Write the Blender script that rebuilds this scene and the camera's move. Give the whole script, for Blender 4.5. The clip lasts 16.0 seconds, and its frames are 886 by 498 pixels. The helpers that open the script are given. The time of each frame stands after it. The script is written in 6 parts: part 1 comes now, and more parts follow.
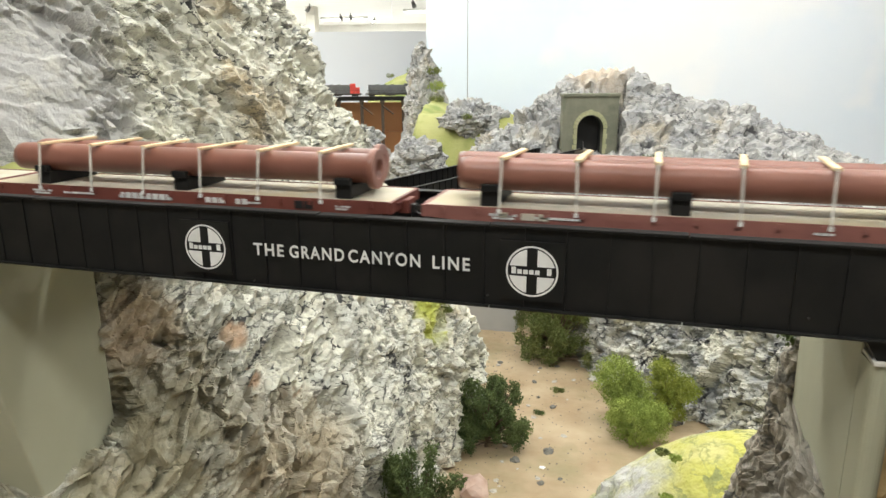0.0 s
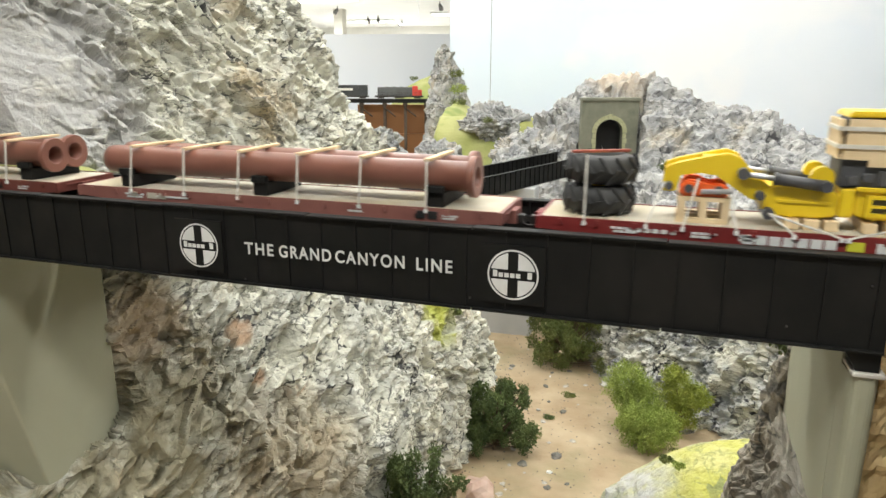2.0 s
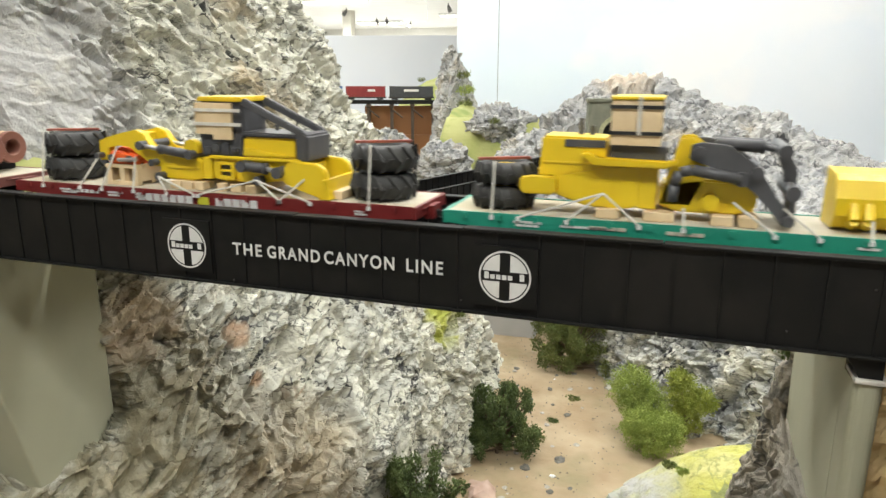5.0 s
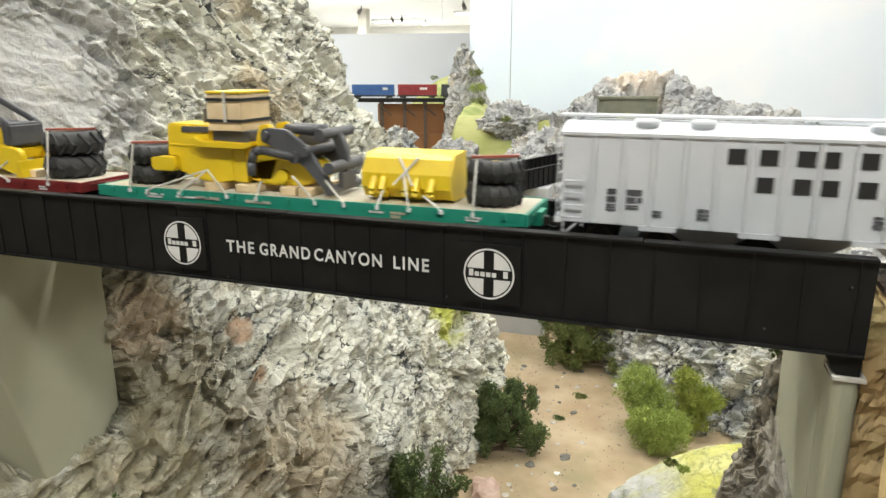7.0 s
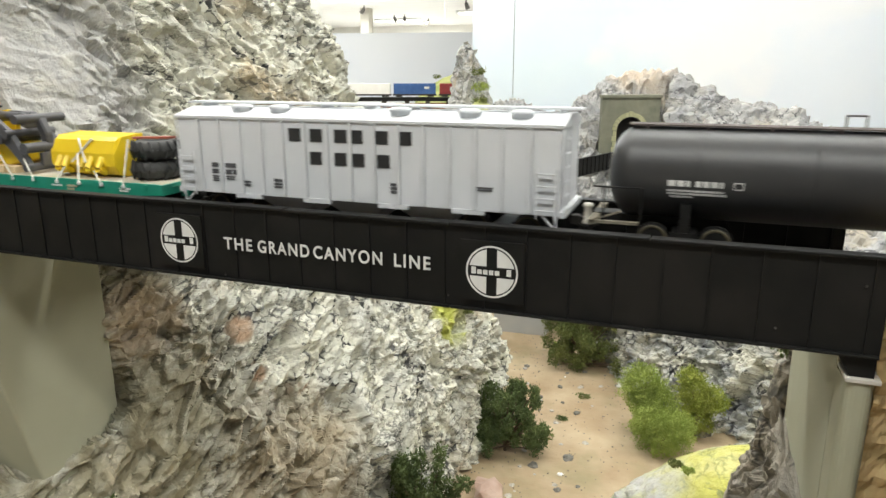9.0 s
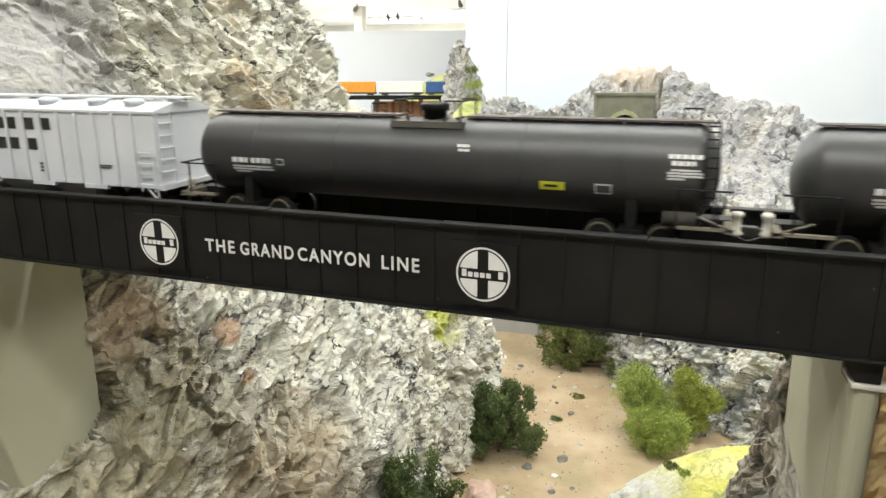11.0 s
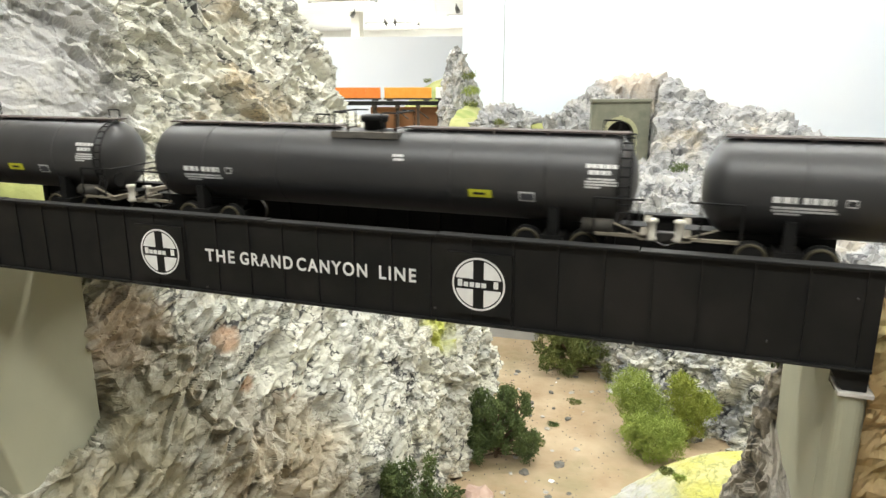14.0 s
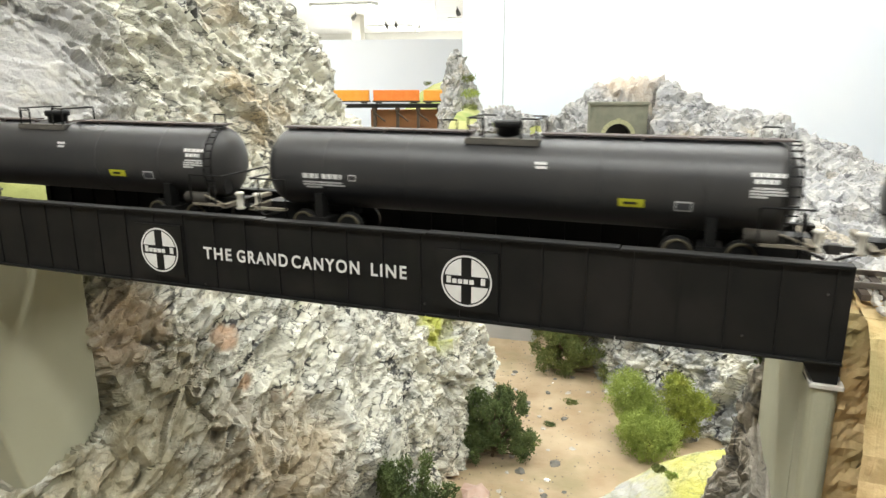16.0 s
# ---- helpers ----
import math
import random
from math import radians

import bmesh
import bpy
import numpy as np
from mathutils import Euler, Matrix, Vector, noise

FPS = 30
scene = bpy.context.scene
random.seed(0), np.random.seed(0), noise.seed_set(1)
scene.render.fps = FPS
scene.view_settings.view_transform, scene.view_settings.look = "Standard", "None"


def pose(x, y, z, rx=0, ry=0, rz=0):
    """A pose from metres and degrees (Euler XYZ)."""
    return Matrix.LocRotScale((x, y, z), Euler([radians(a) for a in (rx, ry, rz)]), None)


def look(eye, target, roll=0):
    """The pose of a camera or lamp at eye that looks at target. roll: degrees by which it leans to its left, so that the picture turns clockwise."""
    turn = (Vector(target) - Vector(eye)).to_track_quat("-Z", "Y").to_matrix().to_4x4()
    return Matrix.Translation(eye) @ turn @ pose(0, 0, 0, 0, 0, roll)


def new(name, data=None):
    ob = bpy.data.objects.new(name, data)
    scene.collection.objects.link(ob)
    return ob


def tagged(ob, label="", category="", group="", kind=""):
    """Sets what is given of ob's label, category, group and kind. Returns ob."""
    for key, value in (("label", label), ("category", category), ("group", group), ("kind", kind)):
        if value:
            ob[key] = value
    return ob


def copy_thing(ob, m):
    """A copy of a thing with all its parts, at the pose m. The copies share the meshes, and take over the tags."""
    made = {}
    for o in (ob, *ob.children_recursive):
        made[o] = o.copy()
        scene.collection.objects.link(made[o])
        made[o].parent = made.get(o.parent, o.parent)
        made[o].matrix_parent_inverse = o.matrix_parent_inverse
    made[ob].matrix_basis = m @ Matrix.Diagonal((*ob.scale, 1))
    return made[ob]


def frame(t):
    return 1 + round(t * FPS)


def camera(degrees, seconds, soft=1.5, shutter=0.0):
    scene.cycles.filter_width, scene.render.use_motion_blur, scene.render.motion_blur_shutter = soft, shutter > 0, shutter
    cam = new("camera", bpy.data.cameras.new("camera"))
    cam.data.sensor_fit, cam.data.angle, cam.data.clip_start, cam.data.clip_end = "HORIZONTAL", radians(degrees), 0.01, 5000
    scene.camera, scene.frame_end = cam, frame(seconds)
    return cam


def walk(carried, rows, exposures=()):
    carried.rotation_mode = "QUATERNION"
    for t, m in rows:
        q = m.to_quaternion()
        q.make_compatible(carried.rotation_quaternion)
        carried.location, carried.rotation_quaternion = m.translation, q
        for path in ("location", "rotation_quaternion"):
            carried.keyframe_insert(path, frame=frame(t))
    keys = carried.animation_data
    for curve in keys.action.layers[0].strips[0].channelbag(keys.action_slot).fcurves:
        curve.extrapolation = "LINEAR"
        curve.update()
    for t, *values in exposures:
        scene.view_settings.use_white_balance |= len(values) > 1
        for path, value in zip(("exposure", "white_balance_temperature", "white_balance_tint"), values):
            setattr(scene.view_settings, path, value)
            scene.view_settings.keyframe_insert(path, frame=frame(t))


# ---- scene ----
cam = camera(65.16, 16.0, soft=1.5, shutter=0.5)
PATH = [
    (0, (0.1644, -0.2322, 0.0543), (-0.1019, 0.6964, -0.2038), -0.26),
    (0.5, (0.1698, -0.2311, 0.0545), (-0.1052, 0.6952, -0.2027), -0.07),
    (1, (0.1734, -0.2304, 0.0539), (-0.1105, 0.6935, -0.2027), 0.06),
    (1.5, (0.1762, -0.2316, 0.0545), (-0.1167, 0.6898, -0.2009), 0.16),
    (2, (0.1793, -0.2311, 0.0551), (-0.1201, 0.6884, -0.1995), 0.16),
    (2.5, (0.1797, -0.2285, 0.0545), (-0.1235, 0.6901, -0.1992), 0.23),
    (3, (0.1819, -0.2264, 0.0536), (-0.1255, 0.6908, -0.1998), 0.14),
    (3.5, (0.1818, -0.2261, 0.0536), (-0.1237, 0.6919, -0.1994), 0.24),
    (4, (0.1800, -0.2250, 0.0533), (-0.1247, 0.6934, -0.1990), 0.23),
    (6.5, (0.1926, -0.2226, 0.0536), (-0.1348, 0.6873, -0.2010), -0.05),
    (7, (0.1945, -0.2239, 0.0543), (-0.1364, 0.6845, -0.2012), -0.08),
    (7.5, (0.1955, -0.2230, 0.0524), (-0.1383, 0.6841, -0.2039), -0.08),
    (8, (0.1954, -0.2211, 0.0533), (-0.1388, 0.6857, -0.2037), -0.09),
    (8.5, (0.1939, -0.2194, 0.0525), (-0.1404, 0.6874, -0.2042), -0.09),
    (9, (0.1929, -0.2187, 0.0521), (-0.1415, 0.6883, -0.2040), -0.09),
    (11.5, (0.1911, -0.2086, 0.0506), (-0.1325, 0.7016, -0.2079), -0.09),
    (12, (0.1926, -0.2102, 0.0519), (-0.1294, 0.7009, -0.2053), -0.07),
    (12.5, (0.1946, -0.2127, 0.0531), (-0.1269, 0.6989, -0.2031), -0.14),
    (13, (0.1940, -0.2160, 0.0540), (-0.1274, 0.6963, -0.2000), -0.07),
    (13.5, (0.1930, -0.2151, 0.0544), (-0.1300, 0.6970, -0.1982), -0.10),
    (14, (0.1929, -0.2131, 0.0537), (-0.1303, 0.6992, -0.1977), -0.12),
    (14.5, (0.1932, -0.2133, 0.0530), (-0.1295, 0.6993, -0.1978), -0.08),
    (15, (0.1938, -0.2133, 0.0534), (-0.1287, 0.6998, -0.1961), -0.08),
    (15.5, (0.1964, -0.2142, 0.0528), (-0.1271, 0.6988, -0.1962), -0.08),
    (16, (0.1995, -0.2199, 0.0543), (-0.1249, 0.6930, -0.1937), -0.06),
]
walk(cam, [(t, look(eye, target, roll)) for t, eye, target, roll in PATH], exposures=[(0, 0.38), (9, 0.38), (12, 0.62), (16, 0.62)])

# ---- light: a closed hobby room under rows of fluorescent ceiling lamps ----
world = bpy.data.worlds.new("world")
world.use_nodes = True
world.node_tree.nodes["Background"].inputs[0].default_value = (0.95, 0.97, 1.0, 1)
world.node_tree.nodes["Background"].inputs[1].default_value = 0.15
scene.world = world
CEIL = 1.25
LAMPS = [(-0.2, -0.75), (0.9, -0.75), (-1.4, 0.6), (0.0, 0.55), (1.2, 0.6), (-1.0, 2.0), (0.6, 1.9)]
for lx, ly in LAMPS:
    a = bpy.data.lights.new("tube_or_fill_light", "AREA")
    a.shape, a.size, a.size_y, a.energy, a.color = "RECTANGLE", 1.1, 0.22, 8.4 if ly == 0.55 else 7.0, (0.95, 0.99, 0.98)
    lamp = new("tube_or_fill_light", a)
    lamp.matrix_world = pose(lx, ly, CEIL - 0.09)

# The 66 W light is an added fill without fixture, brightening the far backdrop.
for lx, ly, w in ((-5.9, 11.6, 560.0), (-2.6, 2.4, 66.0), (-7.6, 17.5, 560.0)):
    a = bpy.data.lights.new("tube_or_fill_light", "AREA")
    a.shape, a.size, a.size_y, a.energy, a.color = "RECTANGLE", 2.4, 1.2, w, (0.95, 0.99, 0.98)
    lamp = new("tube_or_fill_light", a)
    lamp.matrix_world = pose(lx, ly, CEIL - 0.09)

# ---- helpers for meshes and materials ----


def mat(name, c1, c2=None, scale=20.0, rough=0.6, metal=0.0, bump=0.0, bscale=80.0, spec=0.5, c3=None, scale3=5.0, emit=0.0):
    m = bpy.data.materials.new(name)
    m.use_nodes = True
    nt = m.node_tree
    b = nt.nodes["Principled BSDF"]
    b.inputs["Roughness"].default_value, b.inputs["Metallic"].default_value = rough, metal
    b.inputs["Specular IOR Level"].default_value = spec
    co = nt.nodes.new("ShaderNodeTexCoord")
    c2 = c2 or tuple(min(1, v * 1.15) for v in c1)

    def noise_tex(s, detail=4.0):
        n = nt.nodes.new("ShaderNodeTexNoise")
        n.inputs["Scale"].default_value, n.inputs["Detail"].default_value = s, detail
        nt.links.new(co.outputs["Object"], n.inputs["Vector"])
        return n

    def mix(f, a, c, lo=0.4, hi=0.6):
        r = nt.nodes.new("ShaderNodeMapRange")
        r.inputs[1].default_value, r.inputs[2].default_value = lo, hi
        nt.links.new(f, r.inputs[0])
        x = nt.nodes.new("ShaderNodeMix")
        x.data_type = "RGBA"
        nt.links.new(r.outputs[0], x.inputs[0])
        for k, v in ((6, a), (7, c)):
            if isinstance(v, tuple):
                x.inputs[k].default_value = (*v, 1)
            else:
                nt.links.new(v, x.inputs[k])
        return x.outputs[2]

    col = mix(noise_tex(scale).outputs["Fac"], c1, c2, 0.35, 0.65)
    if c3:
        col = mix(noise_tex(scale3).outputs["Fac"], col, c3, 0.52, 0.66)
    nt.links.new(col, b.inputs["Base Color"])
    if emit:
        nt.links.new(col, b.inputs["Emission Color"])
        b.inputs["Emission Strength"].default_value = emit
    if bump:
        bp = nt.nodes.new("ShaderNodeBump")
        bp.inputs["Strength"].default_value, bp.inputs["Distance"].default_value = bump, 0.3 / bscale
        nt.links.new(noise_tex(bscale, 6.0).outputs["Fac"], bp.inputs["Height"])
        nt.links.new(bp.outputs[0], b.inputs["Normal"])
    return m


def rock_mat(name, light, mid, dark, stain, stain_at=0.6, vein=70.0, patches=(), grit=0.0025):
    """Painted plaster rock: pale drybrushed faces, a dark wash that ran in thin veins, cracks darkened as wash and as
    groove shade, and stains.
    patches: (centre, radius, colour) of smooth patches of another paint."""
    m = bpy.data.materials.new(name)
    m.use_nodes = True
    nt = m.node_tree
    b = nt.nodes["Principled BSDF"]
    b.inputs["Roughness"].default_value, b.inputs["Specular IOR Level"].default_value = 0.75, 0.3
    co = nt.nodes.new("ShaderNodeTexCoord")

    def tex(s, detail, rough=0.6, stretch=None):
        n = nt.nodes.new("ShaderNodeTexNoise")
        n.inputs["Scale"].default_value, n.inputs["Detail"].default_value, n.inputs["Roughness"].default_value = s, detail, rough
        if stretch:
            mp = nt.nodes.new("ShaderNodeMapping")
            mp.inputs["Rotation"].default_value = stretch[0]
            mp.inputs["Scale"].default_value = stretch[1]
            nt.links.new(co.outputs["Object"], mp.inputs[0])
            nt.links.new(mp.outputs[0], n.inputs["Vector"])
        else:
            nt.links.new(co.outputs["Object"], n.inputs["Vector"])
        return n.outputs["Fac"]

    def mix(f, a, c, lo, hi):
        r = nt.nodes.new("ShaderNodeMapRange")
        r.inputs[1].default_value, r.inputs[2].default_value = lo, hi
        nt.links.new(f, r.inputs[0])
        x = nt.nodes.new("ShaderNodeMix")
        x.data_type = "RGBA"
        nt.links.new(r.outputs[0], x.inputs[0])
        for k, v in ((6, a), (7, c)):
            if isinstance(v, tuple):
                x.inputs[k].default_value = (*v, 1)
            else:
                nt.links.new(v, x.inputs[k])
        return x.outputs[2]

    col = mix(tex(22, 6), light, mid, 0.42, 0.62)
    col = mix(tex(9, 5), col, stain, stain_at, stain_at + 0.1)
    rid = tex(vein, 4, 0.6, ((0.65, 0.0, 0.0), (1.0, 0.7, 2.6)))
    ab = nt.nodes.new("ShaderNodeMath")
    ab.operation = "SUBTRACT"
    ab.inputs[1].default_value = 0.5
    nt.links.new(rid, ab.inputs[0])
    ab2 = nt.nodes.new("ShaderNodeMath")
    ab2.operation = "ABSOLUTE"
    nt.links.new(ab.outputs[0], ab2.inputs[0])
    col = mix(ab2.outputs[0], mix(tex(26, 5), dark, col, 0.40, 0.58), col, -0.010, 0.040)
    wob = nt.nodes.new("ShaderNodeTexNoise")
    wob.inputs["Scale"].default_value, wob.inputs["Detail"].default_value = 60, 4
    nt.links.new(co.outputs["Object"], wob.inputs["Vector"])
    wv = nt.nodes.new("ShaderNodeVectorMath")
    wv.operation = "MULTIPLY_ADD"
    wv.inputs[1].default_value = (0.02, 0.02, 0.02)
    nt.links.new(wob.outputs["Color"], wv.inputs[0])
    nt.links.new(co.outputs["Object"], wv.inputs[2])
    mp2 = nt.nodes.new("ShaderNodeMapping")
    mp2.inputs["Rotation"].default_value, mp2.inputs["Scale"].default_value = (0.65, 0, 0), (1.0, 0.30, 1.6)
    nt.links.new(wv.outputs[0], mp2.inputs[0])
    vor = nt.nodes.new("ShaderNodeTexVoronoi")
    vor.feature = "DISTANCE_TO_EDGE"
    vor.inputs["Scale"].default_value = vein * 1.5
    nt.links.new(mp2.outputs[0], vor.inputs["Vector"])
    # dark wash left in short broken cracks, with groove shade put into the colour
    ck = nt.nodes.new("ShaderNodeMath")
    ck.operation = "MULTIPLY_ADD"
    ck.inputs[1].default_value = -0.80
    nt.links.new(tex(vein * 0.9, 4), ck.inputs[0])
    nt.links.new(vor.outputs["Distance"], ck.inputs[2])
    col = mix(ck.outputs[0], mix(tex(18, 3), dark, col, 0.42, 0.80), col, -0.430, -0.370)
    for centre, radius, colour in patches:
        vd = nt.nodes.new("ShaderNodeVectorMath")
        vd.operation = "DISTANCE"
        vd.inputs[1].default_value = centre
        nt.links.new(co.outputs["Object"], vd.inputs[0])
        ad = nt.nodes.new("ShaderNodeMath")
        ad.operation = "MULTIPLY_ADD"
        ad.inputs[1].default_value = -radius * 0.9
        nt.links.new(tex(max(12.0, 0.7 / radius), 4), ad.inputs[0])
        nt.links.new(vd.outputs["Value"], ad.inputs[2])
        col = mix(ad.outputs[0], mix(tex(45, 6), colour, col, 0.44, 0.82), col, radius * 0.35, radius * 0.85)
    nt.links.new(col, b.inputs["Base Color"])
    bp = nt.nodes.new("ShaderNodeBump")
    bp.inputs["Strength"].default_value, bp.inputs["Distance"].default_value = 0.8, grit
    nt.links.new(tex(200, 6), bp.inputs["Height"])
    bp2 = nt.nodes.new("ShaderNodeBump")
    bp2.inputs["Strength"].default_value, bp2.inputs["Distance"].default_value = 0.7, 0.07 / vein
    nt.links.new(vor.outputs["Distance"], bp2.inputs["Height"])
    nt.links.new(bp.outputs[0], bp2.inputs["Normal"])
    nt.links.new(bp2.outputs[0], b.inputs["Normal"])
    return m


def mesh_of(name, bm, material, smooth=False):
    me = bpy.data.meshes.new(name)
    bmesh.ops.recalc_face_normals(bm, faces=bm.faces)
    bm.to_mesh(me)
    bm.free()
    me.materials.append(material)
    if smooth:
        for p in me.polygons:
            p.use_smooth = True
    return me


def part(name, bm, material, parent, label="", smooth=False):
    ob = new(name, mesh_of(name, bm, material, smooth))
    ob.parent = parent
    if label:
        tagged(ob, label)
    return ob


def thing(name, label, category, at=(0, 0, 0), group="", kind=""):
    ob = new(name)
    ob.location = at
    return tagged(ob, label, category, group, kind)


def solid(name, bm, material, label, category, at=(0, 0, 0), group="", kind="", smooth=False):
    ob = new(name, mesh_of(name, bm, material, smooth))
    ob.location = at
    return tagged(ob, label, category, group, kind)


def box(bm, x0, x1, y0, y1, z0, z1, bevel=0.0):
    vs = [bm.verts.new((x, y, z)) for x in (x0, x1) for y in (y0, y1) for z in (z0, z1)]
    fs = [bm.faces.new([vs[i] for i in f]) for f in ((0, 1, 3, 2), (4, 6, 7, 5), (0, 4, 5, 1), (2, 3, 7, 6), (0, 2, 6, 4), (1, 5, 7, 3))]
    if bevel:
        es = list({e for f in fs for e in f.edges})
        bmesh.ops.bevel(bm, geom=es, offset=bevel, segments=2, affect="EDGES", profile=0.5)
    return bm


def rod(bm, p, q, r, seg=10, r2=None, caps=True):
    p, q = Vector(p), Vector(q)
    w = (q - p).normalized()
    u = w.orthogonal().normalized()
    v = w.cross(u)
    rings = []
    for c, rr in ((p, r), (q, r if r2 is None else r2)):
        rings.append([bm.verts.new(c + (u * math.cos(2 * math.pi * k / seg) + v * math.sin(2 * math.pi * k / seg)) * rr) for k in range(seg)])
    for k in range(seg):
        bm.faces.new((rings[0][k], rings[0][(k + 1) % seg], rings[1][(k + 1) % seg], rings[1][k]))
    if caps:
        bm.faces.new(rings[0][::-1])
        bm.faces.new(rings[1])
    return bm


def lathe(bm, prof, axis="x", seg=32, at=(0, 0, 0)):
    """prof: rows of (along, radius)."""
    at = Vector(at)
    rings = []
    for a, r in prof:
        ring = []
        for k in range(seg):
            c, s = math.cos(2 * math.pi * k / seg) * r, math.sin(2 * math.pi * k / seg) * r
            ring.append(bm.verts.new(at + (Vector((a, c, s)) if axis == "x" else Vector((c, s, a)) if axis == "z" else Vector((c, a, s)))))
        rings.append(ring)
    for i in range(len(rings) - 1):
        for k in range(seg):
            bm.faces.new((rings[i][k], rings[i][(k + 1) % seg], rings[i + 1][(k + 1) % seg], rings[i + 1][k]))
    for ring, r in ((rings[0], prof[0][1]), (rings[-1], prof[-1][1])):
        if r > 1e-6:
            bm.faces.new(ring)
    return bm


def slab(bm, outline, y0, y1):
    """An outline in x and z, given depth from y0 to y1."""
    a = [bm.verts.new((x, y0, z)) for x, z in outline]
    b = [bm.verts.new((x, y1, z)) for x, z in outline]
    n = len(outline)
    bm.faces.new(a)
    bm.faces.new(b[::-1])
    for k in range(n):
        bm.faces.new((a[k], b[k], b[(k + 1) % n], a[(k + 1) % n]))
    return bm


def lettering(name, text, size, material, parent, m, stretch=1.0, spacing=1.0, bold=0.0):
    cu = bpy.data.curves.new(name, "FONT")
    cu.body, cu.size, cu.extrude, cu.space_character, cu.offset = text, size, 0.00006, spacing, bold
    tmp = bpy.data.objects.new(name, cu)
    scene.collection.objects.link(tmp)
    me = bpy.data.meshes.new_from_object(tmp.evaluated_get(bpy.context.evaluated_depsgraph_get()))
    bpy.data.objects.remove(tmp)
    me.transform(Matrix.Diagonal((stretch, 1, 1, 1)))
    me.materials.clear()
    me.materials.append(material)
    ob = new(name, me)
    ob.parent = parent
    ob.matrix_basis = m
    return ob


def sstep(a, b, x):
    t = min(1.0, max(0.0, (x - a) / (b - a)))
    return t * t * (3 - 2 * t)


def chips(p, s):
    """Flat broken faces, one for each cell."""
    q = p * s
    d, pts = noise.voronoi(q)
    h = []
    for f in pts[:2]:
        h.append(noise.noise_vector(f * 5.31).dot(q - f) * 1.3 + noise.noise(f * 3.7) * 0.7)
    t = min(1.0, (d[1] - d[0]) / max(0.06, 0.0012 * s))
    return (h[0] * (0.5 + 0.5 * t) + h[1] * (0.5 - 0.5 * t)) / s


def crag(p, amp=1.0, turn=0.6, stretch=2.4, s1=26.0, s2=70.0, s3=170.0):
    c, s = math.cos(turn), math.sin(turn)
    q = Vector((p.x, (p.y * c + p.z * s) / stretch * 1.4, (-p.y * s + p.z * c) * 1.3))
    w = noise.noise_vector(p * 18.0) * 0.012
    d = chips(q + w, s1) * 0.40 + chips(q + w, s2) * 0.80 + chips(q + w * 0.6, s3) * 1.0
    d += noise.fractal(p * 9.0, 1.0, 2.0, 3) * 0.007
    return d * amp


def sheet(name, f, nu, nv, material, label, category, disp, kind="structure", smooth=False):
    """A surface f(u, v) with u and v from 0 to 1, pushed out along its normal by disp(place)."""
    pts = [[f(i / (nu - 1), j / (nv - 1)) for j in range(nv)] for i in range(nu)]
    verts = []
    for i in range(nu):
        for j in range(nv):
            p = pts[i][j]
            a = pts[min(i + 1, nu - 1)][j] - pts[max(i - 1, 0)][j]
            b = pts[i][min(j + 1, nv - 1)] - pts[i][max(j - 1, 0)]
            n = a.cross(b)
            n = n.normalized() if n.length > 1e-12 else Vector((0, 0, 1))
            verts.append(p + n * disp(p))
    faces = [(i * nv + j, (i + 1) * nv + j, (i + 1) * nv + j + 1, i * nv + j + 1) for i in range(nu - 1) for j in range(nv - 1)]
    me = bpy.data.meshes.new(name)
    me.from_pydata(verts, [], faces)
    me.materials.append(material)
    if smooth:
        for p in me.polygons:
            p.use_smooth = True
    ob = new(name, me)
    return tagged(ob, label, category, "", kind)


def smooth_line(pts, x):
    """A broken line through pts, softened."""
    if x <= pts[0][0]:
        return pts[0][1]
    for (x0, y0), (x1, y1) in zip(pts, pts[1:]):
        if x <= x1:
            return y0 + (y1 - y0) * (x - x0) / (x1 - x0)
    return pts[-1][1]


# ---- materials ----
BLACK = mat("black_plastic", (0.005, 0.005, 0.005), (0.008, 0.008, 0.007), 90, 0.55, bump=0.05, bscale=500, spec=0.25, c3=(0.012, 0.011, 0.010), scale3=30)
STEEL = mat("dark_steel", (0.03, 0.028, 0.026), (0.05, 0.045, 0.04), 60, 0.5, 0.3)
RAIL = mat("rail_metal", (0.30, 0.27, 0.23), (0.42, 0.39, 0.35), 60, 0.3, 0.9)
TIE = mat("tie_brown", (0.05, 0.035, 0.025), (0.08, 0.06, 0.045), 80, 0.8, bump=0.2, bscale=300)
WHITE = mat("white_paint", (0.80, 0.80, 0.78), (0.74, 0.74, 0.72), 40, 0.5)
PRINT = mat("white_lettering", (0.72, 0.72, 0.70), (0.60, 0.60, 0.58), 120, 0.6)
CONC = mat("pier_grey_green", (0.37, 0.37, 0.27), (0.41, 0.41, 0.305), 14, 0.6, bump=0.05, bscale=60, c3=(0.335, 0.335, 0.245), scale3=6)
GREYPIER = mat("pier_grey", (0.40, 0.41, 0.42), (0.45, 0.46, 0.46), 20, 0.7)
SAND = mat("river_sand", (0.28, 0.20, 0.115), (0.39, 0.305, 0.195), 16, 0.7, bump=0.4, bscale=110, c3=(0.235, 0.195, 0.105), scale3=12)
DIRT = mat("ochre_dirt", (0.47, 0.32, 0.14), (0.66, 0.50, 0.27), 60, 0.9, bump=0.8, bscale=180, c3=(0.40, 0.33, 0.15), scale3=25)
BALLAST = mat("ballast", (0.45, 0.42, 0.38), (0.62, 0.60, 0.55), 120, 0.9, bump=0.6, bscale=300)
